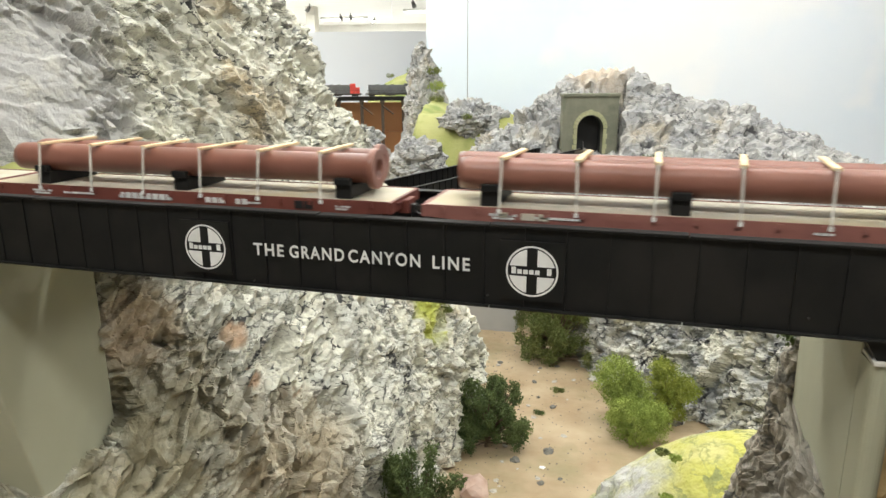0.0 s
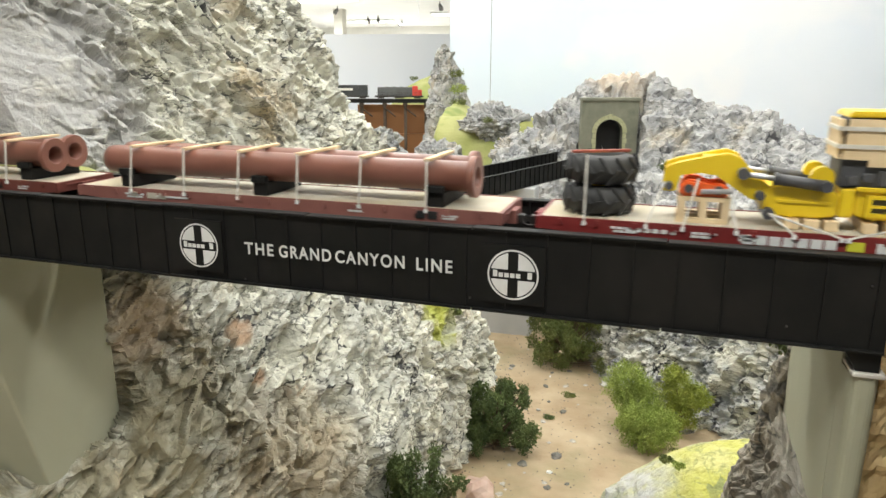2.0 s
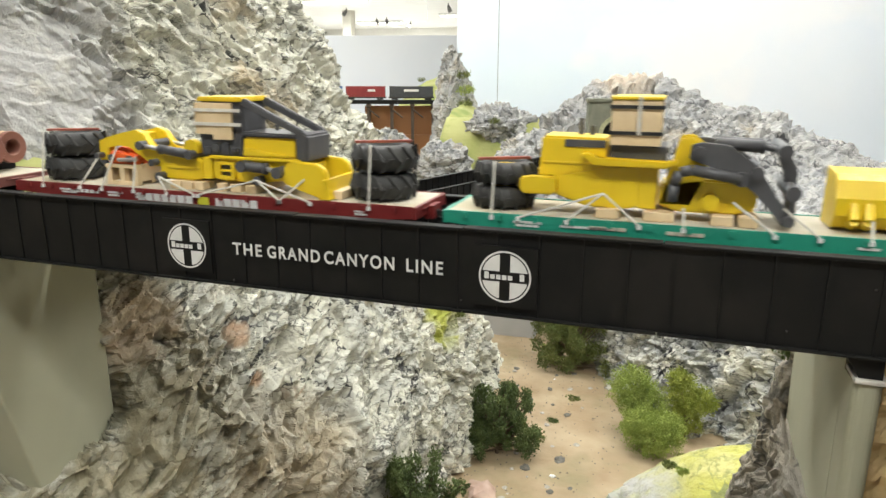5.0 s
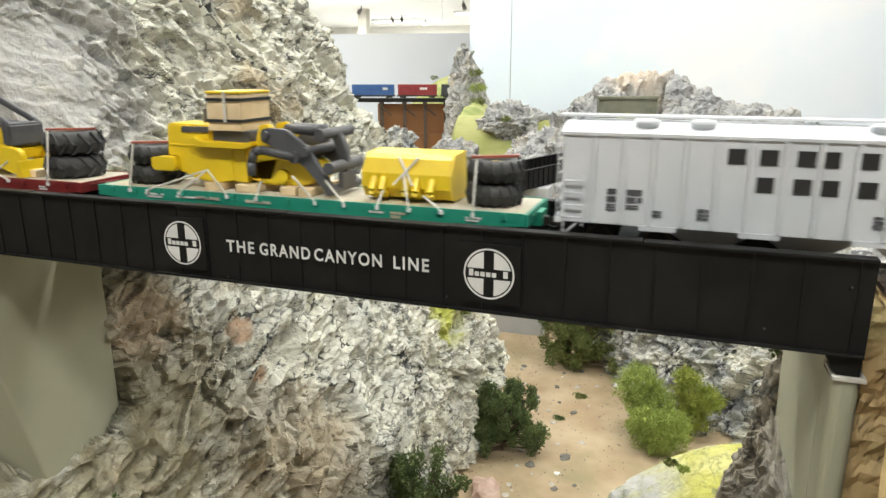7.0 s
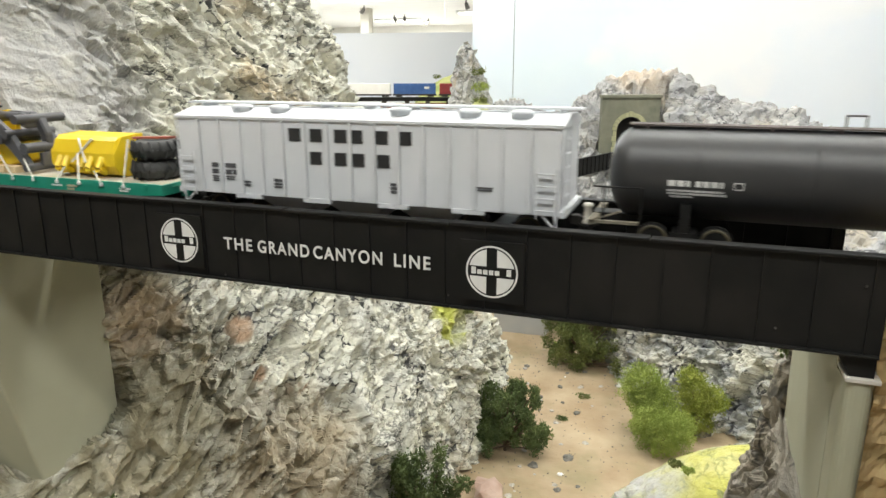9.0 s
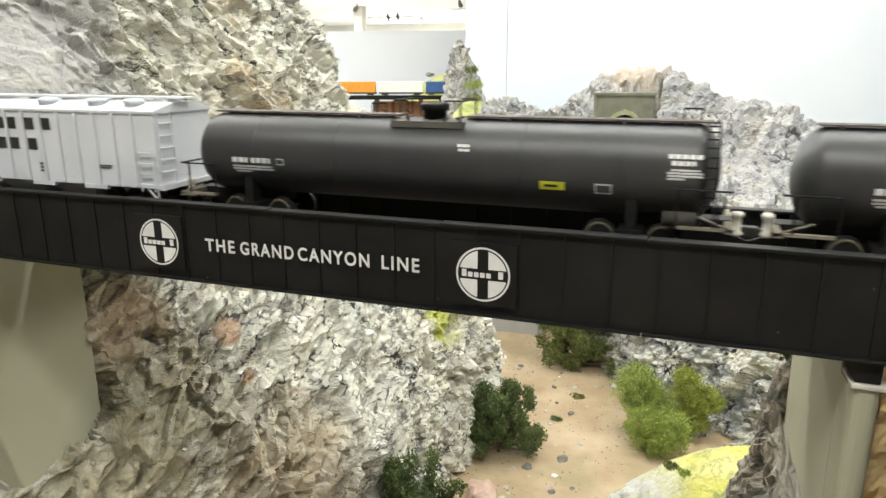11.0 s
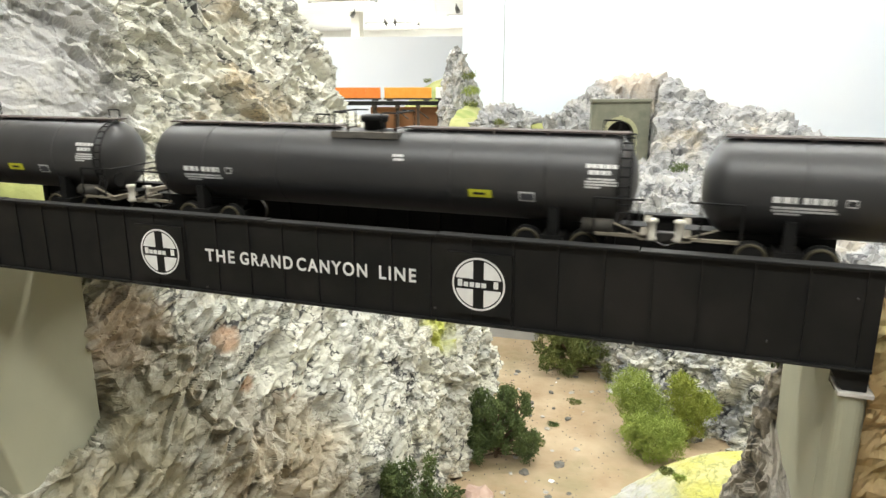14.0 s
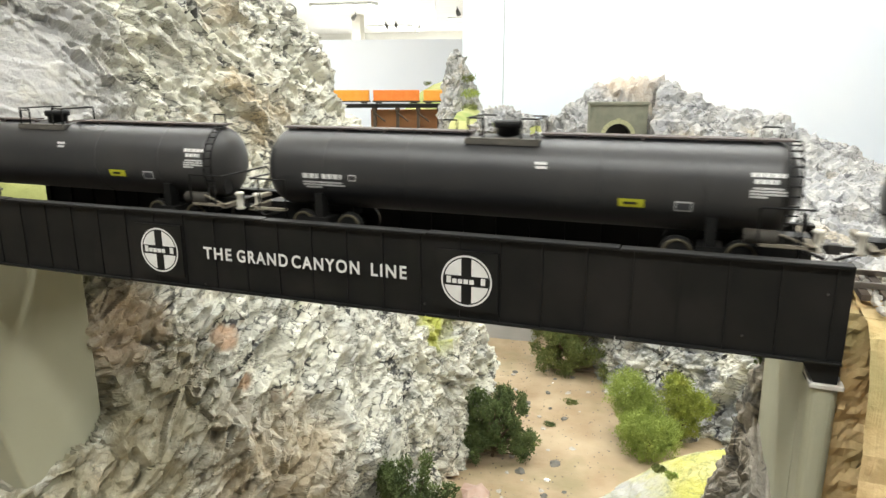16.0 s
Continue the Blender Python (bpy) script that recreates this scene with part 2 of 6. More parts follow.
# The low tan patch is brown paint that also deepens shade under the bridge.
ROCK_L = rock_mat("cliff_paint", (0.62, 0.61, 0.515), (0.445, 0.445, 0.395), (0.05, 0.05, 0.05), (0.46, 0.39, 0.27), 0.56, 62,
                  patches=(((-0.190, 0.085, 0.050), 0.085, (0.42, 0.415, 0.40)), ((-0.138, 0.062, -0.20), 0.088, (0.25, 0.225, 0.15)),
                           ((-0.083, 0.20, -0.185), 0.0085, (0.40, 0.20, 0.11)), ((-0.098, 0.17, -0.165), 0.008, (0.40, 0.25, 0.15)), ((-0.103, 0.165, -0.130), 0.009, (0.44, 0.31, 0.21)), ((-0.075, 0.16, -0.255), 0.070, (0.38, 0.325, 0.23)), ((-0.125, 0.10, -0.10), 0.025, (0.45, 0.37, 0.27)), ((-0.030, 0.43, -0.200), 0.030, (0.36, 0.38, 0.08))))
ROCK_R = rock_mat("hill_paint", (0.42, 0.415, 0.395), (0.29, 0.295, 0.30), (0.10, 0.10, 0.105), (0.40, 0.36, 0.29), 0.58, 34,
                  patches=(((0.07, 1.33, 0.045), 0.07, (0.50, 0.43, 0.35)),), grit=0.0015)
ROCK_G = rock_mat("canyon_paint", (0.50, 0.49, 0.42), (0.26, 0.27, 0.275), (0.03, 0.03, 0.035), (0.34, 0.31, 0.20), 0.60, 55)
ROCK_D = rock_mat("dark_rock_paint", (0.36, 0.325, 0.265), (0.26, 0.24, 0.205), (0.07, 0.07, 0.065), (0.27, 0.24, 0.18), 0.62, 40)
MOUND = rock_mat("mossy_mound_paint", (0.40, 0.39, 0.09), (0.45, 0.43, 0.17), (0.20, 0.22, 0.08), (0.45, 0.45, 0.40), 0.64, 30,
                 patches=(((0.146, 0.30, -0.290), 0.060, (0.42, 0.42, 0.40)),))
GRASS_FAR = mat("grass_slope", (0.27, 0.29, 0.09), (0.35, 0.35, 0.14), 12, 0.9, bump=0.4, bscale=120, c3=(0.20, 0.25, 0.07), scale3=14)
LEAF_D = mat("dark_leaf", (0.055, 0.085, 0.022), (0.115, 0.155, 0.045), 90, 0.8)
LEAF_O = mat("olive_leaf", (0.10, 0.13, 0.03), (0.17, 0.19, 0.05), 60, 0.8)
LEAF_L = mat("light_leaf", (0.20, 0.27, 0.045), (0.31, 0.37, 0.085), 60, 0.8)
LEAF_Y = mat("yellow_olive_leaf", (0.20, 0.25, 0.03), (0.30, 0.33, 0.06), 60, 0.8)
BARK = mat("bark", (0.08, 0.055, 0.035), (0.12, 0.08, 0.05), 90, 0.9)
WALLP = mat("room_wall_paint", (0.80, 0.78, 0.72), (0.84, 0.82, 0.76), 2, 0.8)
CEILP = mat("ceiling_paint", (0.80, 0.78, 0.74), (0.84, 0.82, 0.78), 3, 0.9)
TUBE = mat("lamp_diffuser", (1.0, 0.97, 0.9), (1.0, 0.97, 0.9), 3, 0.5, emit=6.0)
FASCIA = mat("brown_fascia_board", (0.27, 0.12, 0.045), (0.32, 0.145, 0.055), 6, 0.5, bump=0.05, bscale=40)


BACKDROP = mat("painted_sky", (0.70, 0.80, 0.92), (0.79, 0.85, 0.93), 1.3, 0.9, c3=(0.87, 0.885, 0.915), scale3=1.7)
BACKDROP2 = mat("painted_sky_far", (0.80, 0.85, 0.90), (0.86, 0.88, 0.91), 0.9, 0.9, c3=(0.86, 0.88, 0.9), scale3=1.9)

# ---- room shell ----
bm = bmesh.new()
box(bm, -16, 10, -3.6, 21, CEIL, CEIL + 0.2)
solid("ceiling", bm, CEILP, "white painted room ceiling", "ceiling", kind="structure")
bm = bmesh.new()
box(bm, -16, 10, -3.6, 21, -1.4, -1.2)
solid("floor", bm, mat("floor_grey", (0.25, 0.24, 0.22), (0.3, 0.29, 0.27), 4, 0.6), "grey hobby room floor", "floor", kind="structure")
for nm, b in (("wall_north", (-16, 10, 20.8, 21)), ("wall_south", (-16, 10, -3.6, -3.4)), ("wall_west", (-16, -15.8, -3.4, 20.8)), ("wall_east", (9.8, 10, -3.4, 20.8))):
    bm = bmesh.new()
    box(bm, *b, -1.2, CEIL)
    solid(nm, bm, WALLP, "cream painted room wall", "wall", kind="structure")
bm = bmesh.new()
box(bm, -6.95, -6.75, 14.0, 14.2, -1.2, CEIL)
solid("room_column", bm, mat("column_paint", (0.55, 0.52, 0.44), (0.6, 0.57, 0.5), 3, 0.8), "cream square column of the room", "column", kind="structure")
lamp_spots = [(x, y) for x, y in LAMPS] + [(-5.9, 11.6), (-3.2, 10.0), (-4.6, 15.5), (-7.6, 17.5), (-3.0, 17.0), (-8.8, 13.5)]
for k, (lx, ly) in enumerate(lamp_spots):
    fix = thing("ceiling_light", "white fluorescent ceiling fixture, switched on", "ceiling lamp", (lx, ly, CEIL), "fluorescent ceiling lamps")
    bm = bmesh.new()
    box(bm, -0.62, 0.62, -0.15, 0.15, -0.05, -0.001, 0.006)
    part("housing", bm, WHITE, fix)
    bm = bmesh.new()
    box(bm, -0.58, 0.58, -0.12, 0.12, -0.075, -0.051, 0.008)
    part("diffuser", bm, TUBE, fix, "glowing white diffuser")



def spotlight(x, y, lean):
    sp = thing("spotlight", "small dark spotlight hanging from the room ceiling", "spotlight", (x, y, CEIL), "ceiling spotlights")
    part("stem", rod(bmesh.new(), (0, 0, -0.0005), (0, 0, -0.07), 0.012, 8), DARKMETAL, sp)
    bm = bmesh.new()
    rod(bm, (0, 0, -0.06), (lean, -0.05, -0.15), 0.030, 14, 0.045)
    part("lamp_head", bm, DARKMETAL, sp, "dark conical lamp head")


DARKMETAL = mat("dark_lamp_metal", (0.10, 0.095, 0.09), (0.14, 0.13, 0.12), 20, 0.5)
for sx, sy, lean in ((-6.56, 13.41, -0.05), (-7.14, 16.23, 0.06), (-6.83, 16.14, 0.03), (-6.81, 17.69, -0.06), (-4.20, 12.98, 0.05)):
    spotlight(sx, sy, lean)
part("cord", rod(bmesh.new(), (0, 0, -0.0005), (0.02, 0, -0.42), 0.006, 6), WHITE, thing("hanging_cord", "thin white cord hanging from the ceiling", "cord", (-4.17, 11.70, CEIL)))

# painted sky boards
def board(name, p, q, z0, z1, material, label, seams=()):
    p, q = Vector((*p, 0)), Vector((*q, 0))
    ln = (q - p).length
    ob = thing(name, label, "backdrop", p, kind="structure")
    ob.rotation_euler = (0, 0, math.atan2(q.y - p.y, q.x - p.x))
    cuts = [0.0, *seams, ln]
    for a, b in zip(cuts, cuts[1:]):
        bm = bmesh.new()
        box(bm, a + 0.0012, b - 0.0012, 0, 0.012, z0, z1)
        part("panel", bm, material, ob)
    bm = bmesh.new()
    box(bm, 0, ln, 0.0125, 0.02, z0, z1)
    part("backing", bm, STEEL, ob, "dark backing board behind the seams")
    return ob


board("backdrop_near", (-0.675, 2.47), (2.6, 3.05), -1.2, 0.95, BACKDROP, "sky-painted backdrop board, pale blue with white clouds", (0.162,))
board("backdrop_far", (-3.6, 4.0), (0.6, 4.9), -1.2, 0.27, BACKDROP2, "light blue painted backdrop board beyond the layout")

# ---- ground: the river bed, one sheet ----


def bed(u, v):
    x, y = -2.2 + 4.6 * u, -0.5 + 4.2 * v
    return Vector((x, y, -0.38))


def river(u, v):
    x, y = -0.25 + 0.75 * u, 0.1 + 1.0 * v
    return Vector((x, y, -0.378 + 0.004 * noise.noise(Vector((x * 7, y * 7, 0))) - 0.012 * (1 - sstep(-0.25, -0.2, x)) - 0.012 * sstep(0.45, 0.5, x) - 0.012 * sstep(1.05, 1.1, y) - 0.012 * (1 - sstep(0.1, 0.15, y))))


sheet("ground", bed, 12, 12, SAND, "sandy brown ground under the layout", "ground", lambda p: 0.0)
sheet("river_bed", river, 150, 190, SAND, "dry tan sandy river bed strewn with pebbles", "river bed", lambda p: 0.0012 * noise.noise(p * 60))

# ---- the cliff ----
END = ((-0.42, 0.50), (-0.37, 0.52), (-0.30, 0.55), (-0.236, 0.50), (-0.19, 0.46), (-0.1, 0.44), (0.0, 0.42), (0.05, 0.405), (0.085, 0.40), (0.115, 0.375), (0.3, 0.30))


def cliff(u, v):
    z = -0.40 + 0.66 * v
    ye = smooth_line(END, z)
    s = -0.10 + (ye + 0.30) * u
    y = min(s, ye)
    x = -0.155 - 0.43 * max(z, -0.25) + 0.1 * (y - 0.15) - 0.44 * max(0.0, 0.14 - y)
    x -= 0.10 * sstep(0.10, 0.32, z)
    lim = -0.08 + 0.168 * sstep(-0.205, -0.150, z)
    x -= 4.0 * max(0.0, lim - y)
    y = max(y, lim - 0.002)
    if s > ye:
        a = min((s - ye) / 0.05, math.pi / 2)
        x -= 0.05 * (1 - math.cos(a))
        y += 0.05 * math.sin(a)
        x -= max(0.0, s - ye - 0.0785) * 1.6
    return Vector((x, y, z))


def cliff_relief(p):
    smooth_patch = 1 - 0.85 * (1 - sstep(0.04, 0.065, (p - Vector((-0.190, 0.085, 0.050))).length))
    high = sstep(-0.035, 0.0, p.z)
    low = 1 - 0.25 * (1 - sstep(0.06, 0.12, p.y))
    fold = sstep(0.27, 0.36, p.y)
    d = 0.0
    if fold < 1:
        if high < 1:
            d += (1 - fold) * (1 - high) * crag(p, low, 0.60, 2.4, 26, 72, 165)
        if high > 0:
            d += (1 - fold) * high * crag(p, smooth_patch * low, -0.75, 2.4, 26, 72, 165)
    if fold > 0:
        d += fold * crag(p, 0.8, 0.4, 1.4, 26, 72, 150)
    return d


sheet("cliff", cliff, 640, 620, ROCK_L, "steep layered plaster cliff, pale grey and cream with rusty stains", "cliff", cliff_relief)

# ---- the hill with the tunnel, and the canyon wall under it ----
CREST = ((-0.16, -0.12), (-0.115, -0.075), (-0.08, -0.035), (-0.04, -0.005), (0.0, 0.022), (0.10, 0.042), (0.17, 0.028), (0.26, -0.022), (0.30, -0.030), (0.38, -0.050), (0.53, -0.118), (0.75, -0.2), (1.3, -0.25))
TOE = ((-0.2, 1.02), (0.0, 0.92), (0.06, 0.80), (0.10, 0.72), (0.15, 0.64), (0.25, 0.60), (0.35, 0.5), (0.6, 0.3), (1.4, 0.25))


def hill(u, v):
    x = -0.18 + 1.32 * u ** 1.25
    y = 0.30 + 1.30 * v
    d = y - smooth_line(TOE, x) - 0.045
    z = -0.40 + 0.19 * sstep(-0.02, 0.13, d) + 0.075 * sstep(0.13, 0.42, d)
    yc = 1.30 + 0.10 * x
    top = smooth_line(CREST, x)
    up = sstep(yc - 0.19, yc, y)
    if y < yc:
        z = z + (top - z) * up
    else:
        z = top - 1.1 * (y - yc)
    # the cut for the portal
    face = 1.207 + (x - 0.061) * 0.39
    cut = sstep(0.074, 0.060, abs(x - 0.061)) * sstep(face + 0.060, face + 0.038, y) * sstep(0.95, 1.05, y)
    z = z + (min(z, -0.126) - z) * cut
    return Vector((x, y, z))


sheet("rocky_hill", hill, 250, 290, ROCK_R, "grey rocky hillside rising above the canyon", "hill", lambda p: crag(p, 0.85, 0.3, 1.5, 20, 46, 100))


def canyon_wall(u, v):
    x = 0.03 + 0.55 * u
    z = -0.40 + 0.19 * v
    return Vector((x, smooth_line(TOE, x) - 0.012 + (z + 0.40) * 0.55, z))


sheet("canyon_wall", canyon_wall, 290, 120, ROCK_G, "dark grey jagged canyon wall beside the river bed", "cliff", lambda p: -crag(Vector((p.y, p.x, p.z)), 1.1, 0.9, 1.6, 24, 75, 150))


def slope_back(u, v):
    x, y = -0.95 + 1.0 * u, 1.35 + 1.05 * v
    ridge = -0.20 + 0.115 * sstep(-0.80, -0.52, x) * sstep(0.05, -0.22, x) + 0.012 * noise.noise(Vector((x * 5, y * 5, 0))) - 0.055 * sstep(1.74, 2.0, y)
    z = -0.55 + (ridge + 0.55) * sstep(1.38, 1.75, y) * sstep(-0.05, 0.04, x + 0.47 + 0.17 * (y - 1.5))
    hump = 0.085 * max(0.0, 1 - math.hypot((x + 0.50) / 0.10, (y - 2.02) / 0.25)) ** 0.8
    return Vector((x, y, z + hump))


sheet("green_slope", slope_back, 150, 150, GRASS_FAR, "grassy yellow-green slope below a grey rock spire", "hill", lambda p: 0.006 * noise.noise(p * 14))


def spire(u, v):
    a, h = 2 * math.pi * u, v
    r = (1 - h) ** 0.70 * (0.112 + 0.02 * math.sin(3 * a + 1)) + 0.012
    return Vector((-0.616 + 0.035 * (1 - h) + r * math.cos(a), 2.20 + r * math.sin(a) * 0.8, -0.35 + 0.475 * h))


sheet("rock_spire", spire, 90, 90, ROCK_R, "pointed pale grey rock spire", "rock", lambda p: crag(p, 0.8, 1.2, 2.5, 22, 50, 110))


def outcrop(cx, cy, cz, rx, ry, rz, power=2.0):
    def f(u, v):
        a, b = 2 * math.pi * u, math.pi * (v * 0.98 + 0.01)
        return Vector((cx + rx * math.cos(a) * math.sin(b), cy + ry * math.sin(a) * math.sin(b), cz - rz * math.cos(b)))
    return f


def boulder(name, f, material, label, n=60, amp=1.0, s=(22, 55, 120), cat="rock"):
    return sheet(name, f, n, n, material, label, cat, lambda p: crag(p, amp, 0.5, 1.6, *s), kind="")


boulder("rock_outcrop", outcrop(-0.303, 1.72, -0.105, 0.095, 0.08, 0.058), ROCK_R, "pale pinkish grey rock outcrop on the grassy slope", 60, 1.2)
boulder("rock_outcrop", outcrop(-0.385, 1.46, -0.215, 0.080, 0.06, 0.080), ROCK_R, "grey rock at the foot of the grassy slope", 60, 1.2)
boulder("rock_outcrop", outcrop(-0.17, 1.42, -0.155, 0.06, 0.06, 0.05), ROCK_R, "small grey rock under the grassy slope", 50, 1.0)

# dark rock beside the pier
def dark_rock(u, v):
    z = -0.40 + 0.345 * v
    xl = smooth_line(((-0.40, 0.165), (-0.15, 0.2140), (-0.135, 0.2190), (-0.1187, 0.2255), (-0.091, 0.2325), (-0.066, 0.2350), (-0.055, 0.2370)), z)
    ye = smooth_line(((-0.40, -0.012), (-0.13, 0.000), (-0.104, 0.018), (-0.098, 0.05), (-0.092, 0.084), (-0.05, 0.088)), z)
    if u < 0.3:
        return Vector((xl + 0.1 * (0.3 - u), 0.090 + 0.24 * (0.3 - u), z))
    a = (u - 0.3) / 0.7
    return Vector((xl + (0.2405 - xl) * a, 0.090 + (ye - 0.090) * a, z))


sheet("dark_rock", dark_rock, 90, 160, ROCK_D, "brown-grey rock slab leaning on the bridge pier", "rock", lambda p: -crag(p, 0.55, 1.2, 1.6, 30, 90, 190), kind="")


def mound(u, v):
    x, y = 0.10 + 0.40 * u, 0.20 + 0.26 * v
    r = math.hypot((x - 0.29) / 0.165, (y - 0.33) / 0.115)
    return Vector((x, y, -0.40 + 0.151 * max(0.0, 1 - r ** 2.2) ** 0.6))


sheet("mossy_mound", mound, 130, 90, MOUND, "yellow-green mossy rock mound by the river bed", "mound", lambda p: crag(p, 0.13 + 0.6 * sstep(0.19, 0.15, p.x), 0.5, 1.6, 40, 90, 180))

# ---- the bridge: two plate girders with the track between ----
Y2 = 0.058
TRACK = 0.029
RAILZ = -0.0099
LEFT, RIGHT = -0.32, 0.2472


def girder(name, y, side, x0, x1, z1, z0, label, gap=0.0145, rib=0.0021):
    g = thing(name, label, "bridge girder", (0, y, 0), "bridge girders")
    th = 0.0016
    bm = bmesh.new()
    box(bm, x0, x1, -th / 2, th / 2, z0 + 0.0006, z1 - 0.0006)
    part("web_plate", bm, BLACK, g)
    secs = 0.066
    k, a = 0, x1
    while a > x0 + 0.002:
        b = max(x0, a - secs)
        bm = bmesh.new()
        lift = 0.0002 * (k % 2)
        box(bm, b + 0.0002, a - 0.0002, -0.0024, 0.0024, z1 - 0.0008 + lift, z1 + 0.0002 + lift, 0.0002)
        part("top_flange", bm, BLACK, g)
        bm = bmesh.new()
        box(bm, b + 0.0002, a - 0.0002, -0.0024, 0.0024, z0, z0 + 0.0009, 0.0002)
        part("bottom_flange", bm, BLACK, g)
        a, k = b, k + 1
    proto = bmesh.new()
    box(proto, -0.0004, 0.0004, -rib, rib, z0 + 0.0009, z1 - 0.0009)
    me = mesh_of("stiffener", proto, BLACK)
    x = x1 - 0.004
    while x > x0:
        st = new("stiffener", me)
        st.parent = g
        st.location = (x, 0, 0)
        x -= gap
    return g


front = girder("bridge_girder", 0.0008, -1, LEFT, RIGHT, 0.0, -0.0305, "black plate girder with white railway emblems and slogan", rib=0.0013)
back = girder("bridge_girder", Y2, 1, -0.1262, 0.2446, 0.0, -0.0305, "black plate girder on the far side of the track")
Y0 = -0.0019


def emblem(x, z, r):
    bm = bmesh.new()
    box(bm, x - r * 1.22, x + r * 1.22, Y0 - 0.0003, Y0 + 0.0006, z - r * 1.16, z + r * 1.16)
    plate = part("emblem_plate", bm, BLACK, front)

    def ring(ra, rb, y, m, nm, label):
        bm = bmesh.new()
        n = 48
        va = [bm.verts.new((x + ra * math.cos(2 * math.pi * k / n), y, z + ra * math.sin(2 * math.pi * k / n))) for k in range(n)]
        vb = [bm.verts.new((x + rb * math.cos(2 * math.pi * k / n), y, z + rb * math.sin(2 * math.pi * k / n))) for k in range(n)] if rb else None
        if rb:
            for k in range(n):
                bm.faces.new((va[k], va[(k + 1) % n], vb[(k + 1) % n], vb[k]))
        else:
            bm.faces.new(va)
        part(nm, bm, m, plate, label)

    ring(r, r * 0.93, Y0 - 0.00045, PRINT, "emblem_ring", "thin white ring")
    # four white quarters left by a black cross
    for sx in (-1, 1):
        for sz in (-1, 1):
            bm = bmesh.new()
            w, h = 0.20 * r, 0.20 * r
            R = 0.88 * r
            a0, a1 = math.asin(h / R), math.acos(w / R)
            vs = [bm.verts.new((x + sx * w, Y0 - 0.00045, z + sz * h))]
            for k in range(13):
                a = a0 + (a1 - a0) * k / 12
                vs.append(bm.verts.new((x + sx * R * math.cos(a), Y0 - 0.00045, z + sz * R * math.sin(a))))
            bm.faces.new(vs)
            part("emblem_quarter", bm, PRINT, plate, "white quarter field of the round emblem")
    # the name as plain bars on the crossbar
    for k in range(7):
        if k == 5:
            continue
        bx = x - 0.78 * r + k * 0.225 * r
        bm = bmesh.new()
        box(bm, bx, bx + 0.17 * r, Y0 - 0.00055, Y0 - 0.0003, z - 0.11 * r, z + (0.15 if k in (0, 6) else 0.06) * r)
        part("name_bar", bm, PRINT, plate, "plain white bar in place of the emblem's name")


emblem(-0.0003, -0.0158, 0.0092)
emblem(0.1304, -0.0158, 0.0092)
x_text = ((0.0216, "THE"), (0.0369, "GRAND"), (0.0613, "CANYON"), (0.0940, "LINE"))
for x, word in x_text:
    wd = {"THE": 0.0130, "GRAND": 0.0228, "CANYON": 0.0284, "LINE": 0.0142}[word]
    t = lettering("lettering", word, 0.0067, PRINT, front, pose(x, Y0 + 0.0006, -0.0172, 90, 0, 0), 1.0, 1.24, 0.00014)
    w0 = max(v.co.x for v in t.data.vertices)
    t.data.transform(Matrix.Diagonal((wd / w0, 1, 1, 1)))
    t.location.y = -0.0017 - 0.0008
for x, z in ((0.2191, -0.0246), (0.02, -0.0285), (0.1145, -0.0262), (0.241, -0.009)):
    bm = bmesh.new()
    bmesh.ops.create_icosphere(bm, subdivisions=2, radius=0.00045)
    bmesh.ops.translate(bm, vec=(x, -0.0012, z), verts=bm.verts)
    part("rivet", bm, STEEL, front, "worn rivet head")
# bearing shoe and end of the girder
bm = bmesh.new()
slab(bm, ((0.2365, -0.0306), (0.2470, -0.0306), (0.2470, -0.0373), (0.2405, -0.0373)), 0.0, 0.012)
part("bearing_shoe", bm, BLACK, front)
part("bearing_shoe", slab(bmesh.new(), ((-0.152, -0.0306), (-0.136, -0.0306), (-0.139, -0.0365), (-0.149, -0.0365)), 0.0, 0.012), BLACK, front)

# bridge floor and track
def track(name, x0, x1, y, z, label, ties=True):
    tr = thing(name, label, "railway track", (0, y, z), "railway tracks")
    for s in (-1, 1):
        bm = bmesh.new()
        box(bm, x0, x1, s * 0.00825 - 0.0006, s * 0.00825 + 0.0006, -0.002, 0, 0.0002)
        part("rail", bm, RAIL, tr, "worn steel rail")
    if ties:
        bm = bmesh.new()
        x = x0 + 0.002
        while x < x1:
            box(bm, x, x + 0.0026, -0.0155, 0.0155, -0.0040, -0.0021)
            x += 0.0062
        tagged(part("tie", bm, TIE, tr, "row of dark wooden ties"), kind="stuff")
    return tr


track("track", -2.0, 2.0, TRACK, RAILZ, "model railway track on dark ties across the bridge")
bm = bmesh.new()
box(bm, LEFT, 0.2443, 0.004, Y2 - 0.003, -0.0182, -0.0141)
solid("bridge_floor", bm, BLACK, "black bridge floor under the track", "bridge floor", kind="structure")

# piers
def pier_block(name, top, bottom, z1, z0, material, label, round_by=0.004):
    bm = bmesh.new()
    a = [bm.verts.new((x, y, z1)) for x, y in top]
    b = [bm.verts.new((x, y, z0)) for x, y in bottom]
    bm.faces.new(a)
    bm.faces.new(b[::-1])
    for k in range(4):
        bm.faces.new((a[k], b[k], b[(k + 1) % 4], a[(k + 1) % 4]))
    side = [e for e in bm.edges if abs(e.verts[0].co.z - e.verts[1].co.z) > 0.01]
    bmesh.ops.bevel(bm, geom=side, offset=round_by, segments=4, affect="EDGES", profile=0.5)
    ob = solid(name, bm, material, label, "bridge pier", group="bridge piers")
    return ob


